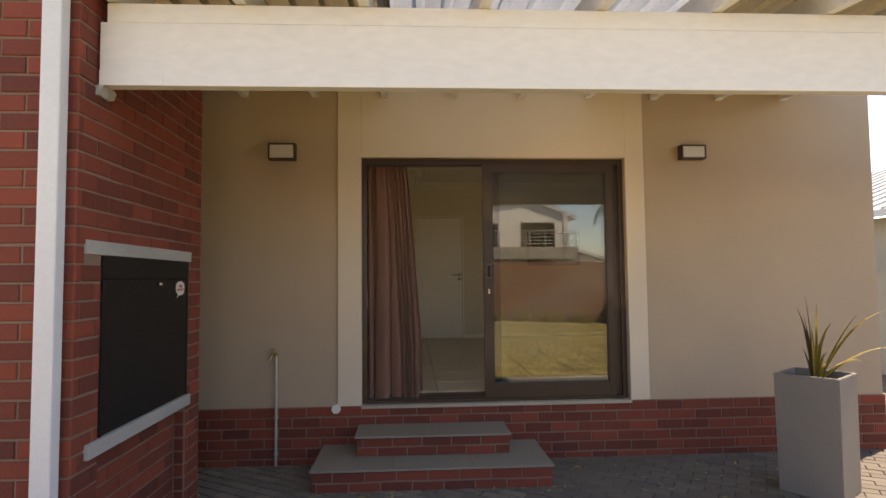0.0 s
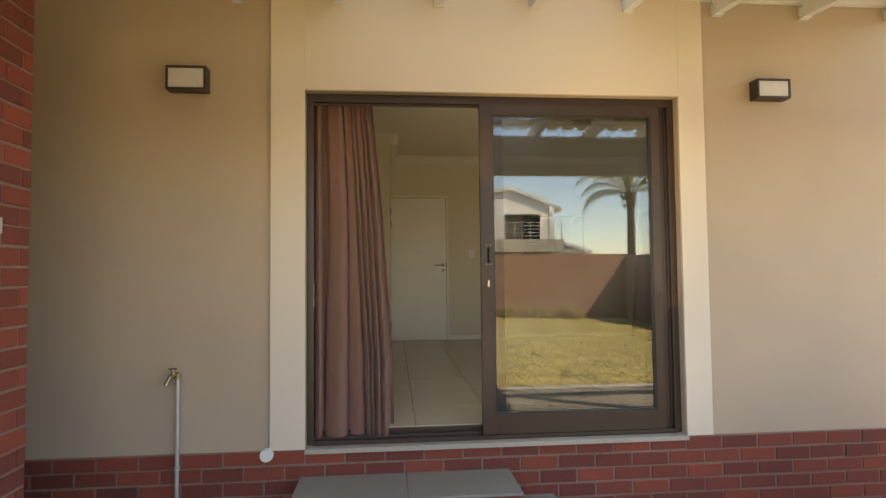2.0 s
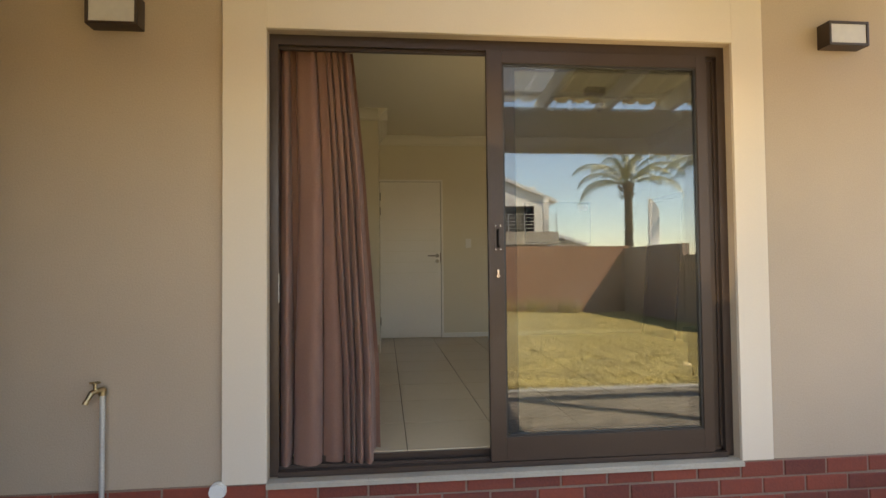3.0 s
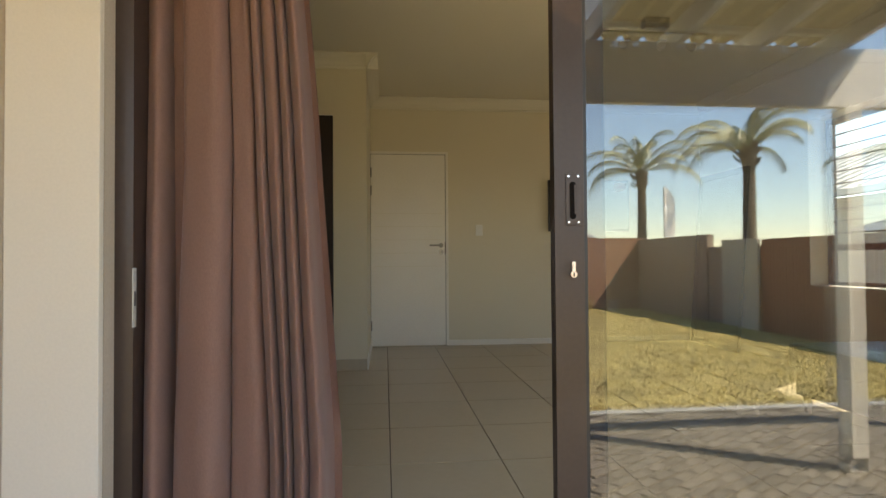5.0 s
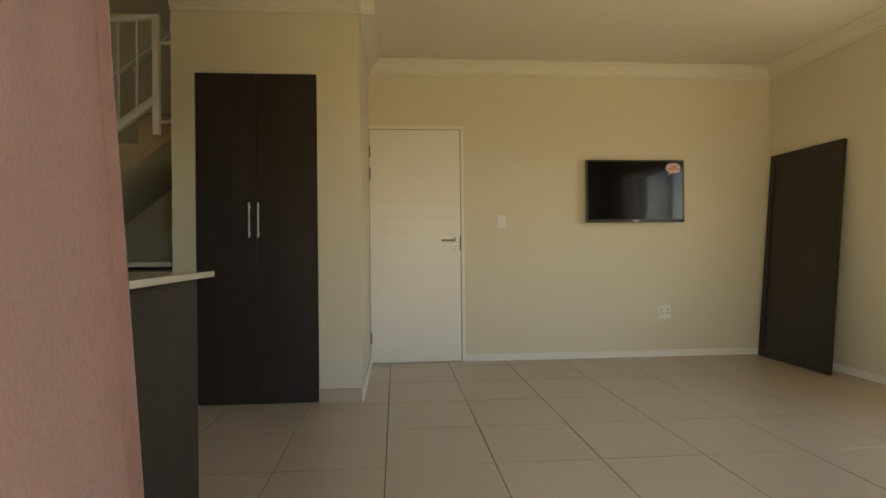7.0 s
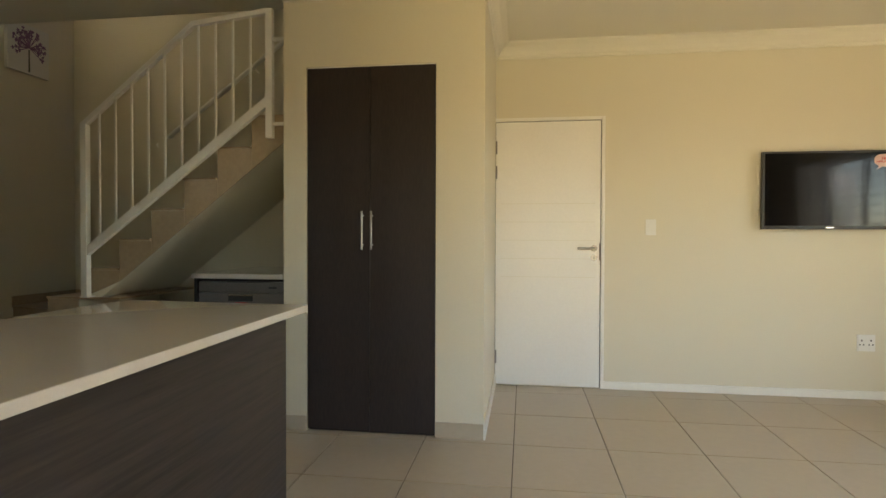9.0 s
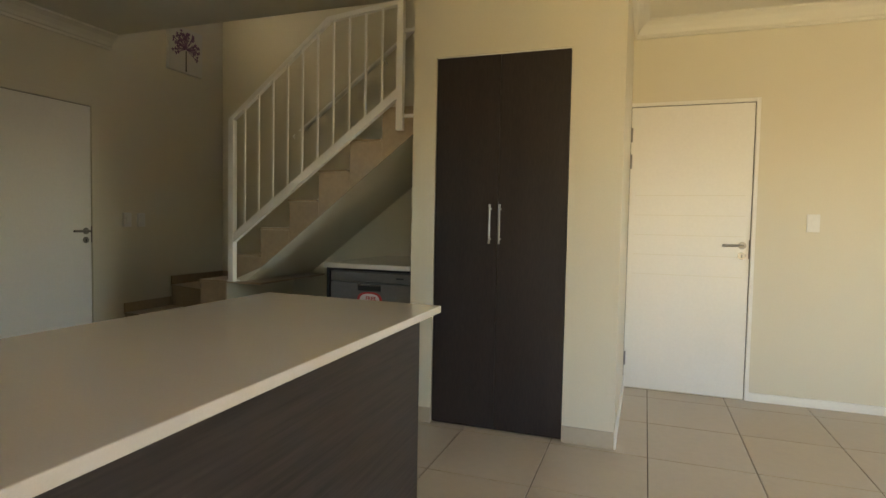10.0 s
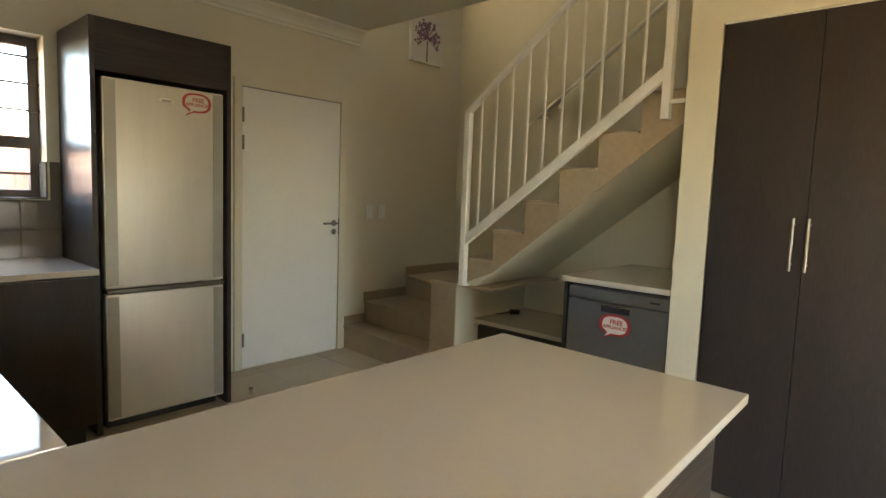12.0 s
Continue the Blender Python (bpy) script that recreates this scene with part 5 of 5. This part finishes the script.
def bar(p, q, t, name="bar"):
    """A square bar t thick from (x, z) to (x, z) in the railing's plane."""
    (x0, z0), (x1, z1) = p, q
    a, ln = math.atan2(z1 - z0, x1 - x0), math.hypot(x1 - x0, z1 - z0)
    part(name, boxes((0, ln, -t[0] / 2, t[0] / 2, -t[1] / 2, t[1] / 2), bevel=0.0015, m=Matrix.Translation((x0, RY, z0)) @ Matrix.Rotation(-a, 4, "Y")), WHITE_PAINT, rail)


bar((-2.372, 0.755), (-2.372, 1.835), (0.04, 0.04), "post")
bar((-1.148, 1.727), (-1.148, 2.49), (0.04, 0.04), "post")
bar((-2.385, 1.832), (-1.635, 2.425), (0.035, 0.03), "handrail")
bar((-1.645, 2.424), (-1.16, 2.478), (0.034, 0.03), "handrail")
bar((-2.38, 1.03), (-1.15, 1.955), (0.034, 0.05), "bottom_rail")
for i in range(10):
    x = -2.272 + 0.1113 * i
    top = 1.832 + (x + 2.385) * 0.7907 if x < -1.63 else 2.43 + (x + 1.635) * 0.111
    bar((x, 1.05 + (x + 2.38) * 0.752), (x, top - 0.005), (0.012, 0.012), "baluster")
part("fixing_plate", boxes((-2.40, -2.345, RY - 0.022, SY + 0.004, 0.755, 0.763)), WHITE_PAINT, rail)
for z in (1.80, 2.30):
    part("wall_fixing", boxes((-1.128, -1.046, RY - 0.008, RY + 0.008, z, z + 0.02)), WHITE_PAINT, rail)
hr = thing("wall_handrail", "thin white handrail fixed to the stair wall", "handrail")
part("rail", tubes(((-2.93, 4.97, 1.96), (-1.25, 4.97, 3.20), 0.02)), WHITE_PAINT, hr, smooth=True)
for x in (-2.8, -2.0, -1.4):
    z = 1.96 + (x + 2.93) * 0.738
    part("bracket", tubes(((x, 4.97, z - 0.02), (x, 5.049, z - 0.04), 0.007)), WHITE_PAINT, hr)

# niche under the stairs
lowtop = solid("niche_shelf_top", boxes((-2.46, -1.63, 3.69, 4.299, 0.462, 0.49), bevel=0.002), STONE_TOP, "low cream stone shelf top under the stairs", "worktop")
lowcab = thing("low_cabinet", "dark low cabinet under the stair shelf", "cabinet")
part("front", boxes((-2.455, -1.63, 3.735, 3.755, 0.0, 0.44)), WOOD_X, lowcab)
part("body", boxes((-2.455, -1.63, 3.756, 4.295, 0.0, 0.461)), BLACK, lowcab)
solid("niche_worktop", boxes((-1.628, -1.047, 3.40, 4.299, 0.888, 0.917), bevel=0.002), STONE_TOP, "cream stone worktop over the dishwasher", "worktop")
dw = thing("dishwasher", "grey metal dishwasher with a recessed grip and a sticker", "dishwasher")
part("body", boxes((-1.60, -1.055, 3.47, 4.05, 0.05, 0.868)), GREY_METAL, dw)
part("door_panel", boxes((-1.60, -1.055, 3.432, 3.469, 0.10, 0.80), bevel=0.006), GREY_METAL, dw, smooth=True)
part("control_strip", boxes((-1.60, -1.055, 3.434, 3.469, 0.804, 0.866), bevel=0.005), GREY_METAL, dw, smooth=True)
part("grip", boxes((-1.405, -1.25, 3.426, 3.433, 0.752, 0.785), bevel=0.003), BLACK, dw, "dark recessed grip")
part("grip_edge", boxes((-1.405, -1.25, 3.424, 3.432, 0.785, 0.792), bevel=0.002), CHROME, dw)
part("indicator", boxes((-1.15, -1.10, 3.4325, 3.434, 0.83, 0.84)), BLACK, dw)
part("plinth", boxes((-1.59, -1.065, 3.50, 4.05, 0.0, 0.05)), BLACK, dw)
sticker(dw, Matrix(((1, 0, 0, -1.325), (0, 0, -1, 3.4312), (0, 1, 0, 0.69), (0, 0, 0, 1))), 0.17, RED_INK, PAPER, "red and white speech-bubble sticker")
solid("niche_side_panel", boxes((-1.627, -1.607, 3.43, 4.299, 0.0, 0.887)), BLACK, "thin dark side panel beside the dishwasher", "panel")
# black strip set in for the shadow under the worktop
solid("shadow_strip", boxes((-1.606, -1.05, 3.475, 3.49, 0.869, 0.887)), BLACK, "dark shadow strip above the dishwasher", "filler")
plug = thing("power_plug", "black power plug with a short lead lying on the shelf", "plug")
part("body", boxes((-0.035, 0.035, -0.02, 0.02, 0, 0.034), bevel=0.006, m=pose(-2.36, 4.03, 0.491, 0, 0, 50)), BLACK, plug, smooth=True)
part("pins", tubes(((-2.335, 4.06, 0.508), (-2.318, 4.08, 0.512), 0.003), ((-2.345, 4.066, 0.508), (-2.328, 4.086, 0.512), 0.003)), CHROME, plug)
part("lead", tubes(((-2.385, 4.0, 0.505), (-2.42, 3.955, 0.494), 0.004), ((-2.42, 3.955, 0.494), (-2.45, 3.93, 0.494), 0.004)), BLACK, plug, smooth=True)

# picture of a flower
pic = thing("canvas_picture", "square pale canvas print of a mauve flower head on its stem", "picture", m=Matrix(((0, 0, 1, -3.838), (1, 0, 0, 4.53), (0, 1, 0, 2.72), (0, 0, 0, 1))))
part("canvas", boxes((-0.205, 0.205, -0.205, 0.205, 0, 0.03), bevel=0.003), CANVAS, pic)
part("stem", prism([(-0.008, -0.19), (0.008, -0.19), (0.006, 0.0), (-0.006, 0.0)], "z", 0.0301, 0.0312), STEM, pic)
fl = bmesh.new()
for i in range(75):
    a, r1 = rng.uniform(-0.55, math.pi + 0.55), rng.uniform(0.07, 0.16)
    d, w = Vector((math.cos(a), math.sin(a), 0)), rng.uniform(0.0015, 0.003)
    s, z, o = Vector((-d.y, d.x, 0)), Vector((0, 0, 0.0303 + 0.00002 * i)), Vector((0, 0.015, 0))
    fl.faces.new([fl.verts.new(v + z) for v in (o - s * w, o + d * r1 - s * w, o + d * r1 + s * w, o + s * w)])
    for k in (-0.6, 0.0, 0.6):              # the open florets at the tip
        e = Vector((math.cos(a + k), math.sin(a + k), 0))
        q, ln = Vector((-e.y, e.x, 0)) * 0.006, rng.uniform(0.022, 0.036)
        c = o + d * r1 * 0.97
        fl.faces.new([fl.verts.new(v + z) for v in (c, c + e * ln * 0.6 - q, c + e * ln, c + e * ln * 0.6 + q)])
part("flower_head", fl, PETAL, pic)
# ---------------------------------------------------------------- pieces: floor tiles, bricks, pavers
tile_meshes = {}


def tile_mesh(w, d, mat, h, name, bev=0.0015):
    key = (name, round(w, 3), round(d, 3))
    if key not in tile_meshes:
        bm = bmesh.new()
        a = [bm.verts.new((sx * w / 2, sy * d / 2, 0)) for sx, sy in ((-1, -1), (1, -1), (1, 1), (-1, 1))]
        b = [bm.verts.new((sx * w / 2, sy * d / 2, h - bev)) for sx, sy in ((-1, -1), (1, -1), (1, 1), (-1, 1))]
        c = [bm.verts.new((sx * (w / 2 - bev), sy * (d / 2 - bev), h)) for sx, sy in ((-1, -1), (1, -1), (1, 1), (-1, 1))]
        for p, q in ((a, b), (b, c)):
            for i in range(4):
                bm.faces.new((p[i], p[(i + 1) % 4], q[(i + 1) % 4], q[i]))
        bm.faces.new(c)
        tile_meshes[key] = to_mesh(name, bm, mat)
    return tile_meshes[key]


floor_ob = bpy.data.objects["floor"]
xs = [-3.84] + [0.305 + 0.5 * i for i in range(-8, 8) if -3.8 < 0.305 + 0.5 * i < 3.75] + [3.8]
ys = [0.137] + [3.361 + 0.5435 * i for i in range(-5, 3) if 0.2 < 3.361 + 0.5435 * i < 4.6] + [4.65]
for x0, x1 in zip(xs, xs[1:]):
    for y0, y1 in zip(ys, ys[1:]):
        w, d = x1 - x0 - 0.005, y1 - y0 - 0.005
        ob = new("tile", tile_mesh(w, d, FLOOR_TILE, 0.0068, "floor_tile"))
        ob.parent, ob.location = floor_ob, ((x0 + x1) / 2, (y0 + y1) / 2, -0.007 + rng.uniform(-0.0004, 0.0002))

brick_meshes = {}


def brick_mesh(length, height):
    key = (round(length, 2), round(height, 3))
    if key not in brick_meshes:
        bm = bmesh.new()
        l2, h2, b = length / 2, height / 2, 0.004
        ring = lambda x, z, y: [bm.verts.new(p) for p in ((-x, y, -z), (x, y, -z), (x, y, z), (-x, y, z))]
        a, c, d = ring(l2, h2, -0.03), ring(l2, h2, 0.003), ring(l2 - b, h2 - b, 0.007)
        for p, q in ((a, c), (c, d)):
            for i in range(4):
                bm.faces.new((p[(i + 1) % 4], p[i], q[i], q[(i + 1) % 4]))
        bm.faces.new(d[::-1])
        bmesh.ops.recalc_face_normals(bm, faces=bm.faces[:])
        brick_meshes[key] = to_mesh("brick", bm, BRICK)
    return brick_meshes[key]


def brickwork(parent, start, n, length, z0, courses, holes=(), shift=0.0, course=0.0855, pitch=0.232, hang=0.0):
    """Courses of bricks on a wall face with the outward normal n, running from start along (n.y, -n.x)."""
    u = Vector((n[1], -n[0], 0))
    rot = Matrix(((u.x, n[0], 0), (u.y, n[1], 0), (0, 0, 1))).to_4x4()
    for i in range(courses):
        zc = z0 + course * (i + 0.5)
        off = (0 if i % 2 else -pitch / 2) + shift
        while off < length:
            a, b = max(0.0, off), min(length, off + pitch)
            off += pitch
            spans = [(a, b)]
            for h0, h1, hz0, hz1 in holes:
                if hz0 < zc < hz1:
                    spans = [s for p, q in spans for s in ((p, min(q, h0)), (max(p, h1), q)) if s[1] - s[0] > 0.03]
            for p, q in spans:
                if q - p < 0.03:
                    continue
                ob = new("brick", brick_mesh(q - p - 0.010, course - 0.011))
                c = Vector((start[0], start[1], 0)) + u * (p + q) / 2 + Vector((n[0], n[1], 0)) * rng.uniform(-0.002, 0.0015)
                ob.parent = parent
                ob.matrix_local = Matrix.Translation((c.x, c.y, zc + rng.uniform(-0.0022, 0.0022))) @ rot @ Matrix.Rotation(rng.uniform(-0.008, 0.008), 4, "Y")


plinth = structure("brick_plinth", boxes((-4.1, 4.28, -0.012, -0.001, G, -0.078), (4.281, 4.292, -0.012, 0.22, G, -0.078)), MORTAR, "red face-brick plinth of the house")
brickwork(plinth, (4.29, -0.012), (0, -1), 7.0, G - 0.035, 6, course=0.0845)
brickwork(block, (BX - 0.012, BR), (1, 0), BR - BY - 0.005, G, 37, holes=((BR - DY1, BR - DY0, G - 1, 1.19), (BR + 0.985, BR + 2.222, 1.10, 1.19)), shift=-0.05)
brickwork(block, (BX - 0.005, BY + 0.012), (0, -1), 0.70, G, 35)
brickwork(block, (BX - 0.092, DY1), (1, 0), DY1 - DY0, G, 8)
brickwork(block, (BX - 0.014, DY1), (0, -1), 0.072, G, 8)
brickwork(stp, (1.118, -0.668), (0, -1), 1.78, G - 0.014, 2, course=0.0785)
brickwork(stp, (0.848, -0.378), (0, -1), 1.21, -0.392, 2, course=0.073)
brickwork(stp, (1.108, -0.01), (1, 0), 0.668, G - 0.014, 2, course=0.0785)
brickwork(stp, (0.838, -0.01), (1, 0), 0.378, -0.392, 2, course=0.073)

# pavers: the strip by the door as single pieces in the shade-darkened colour, the rest as one mesh
pm_near = tile_mesh(0.195, 0.095, SHADED_PAVER, 0.05, "paver", 0.004)
pv, pf = [], []
ang = radians(-32)
for r in range(130):
    for c in range(110):
        x, y = -9.0 + 0.2 * c + (0.1 if r % 2 else 0), 6.0 - 0.1 * r
        x, y = x * math.cos(ang) - y * math.sin(ang), x * math.sin(ang) + y * math.cos(ang) - 3
        if x > 8.75 or x < -6.3 or y > 0.06 or y < -3.64 or (-2.6 < x < BX and BY < y < BR):
            continue
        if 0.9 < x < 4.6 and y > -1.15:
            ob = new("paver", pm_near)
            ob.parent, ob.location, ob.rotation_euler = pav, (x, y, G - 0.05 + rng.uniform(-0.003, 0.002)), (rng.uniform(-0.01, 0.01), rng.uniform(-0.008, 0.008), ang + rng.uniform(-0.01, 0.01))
        else:
            k, z = len(pv), G + rng.uniform(-0.003, 0.002)
            for sx, sy, dz, q in ((-1, -1, -0.03, 0), (1, -1, -0.03, 0), (1, 1, -0.03, 0), (-1, 1, -0.03, 0), (-1, -1, 0, 0.004), (1, -1, 0, 0.004), (1, 1, 0, 0.004), (-1, 1, 0, 0.004)):
                dx, dy = sx * (0.0965 - q), sy * (0.0445 - q)
                pv.append((x + dx * math.cos(ang) - dy * math.sin(ang), y + dx * math.sin(ang) + dy * math.cos(ang), z + dz))
            pf += [(k + 4, k + 5, k + 6, k + 7), (k, k + 1, k + 5, k + 4), (k + 1, k + 2, k + 6, k + 5), (k + 2, k + 3, k + 7, k + 6), (k + 3, k, k + 4, k + 7)]
fm = bpy.data.meshes.new("paver_field")
fm.from_pydata(pv, [], pf)
fm.materials.append(PAVER_STUFF)
pfo = tagged(new("paver_field", fm), "grey brick pavers of the patio", kind="stuff")
pfo.parent = pav
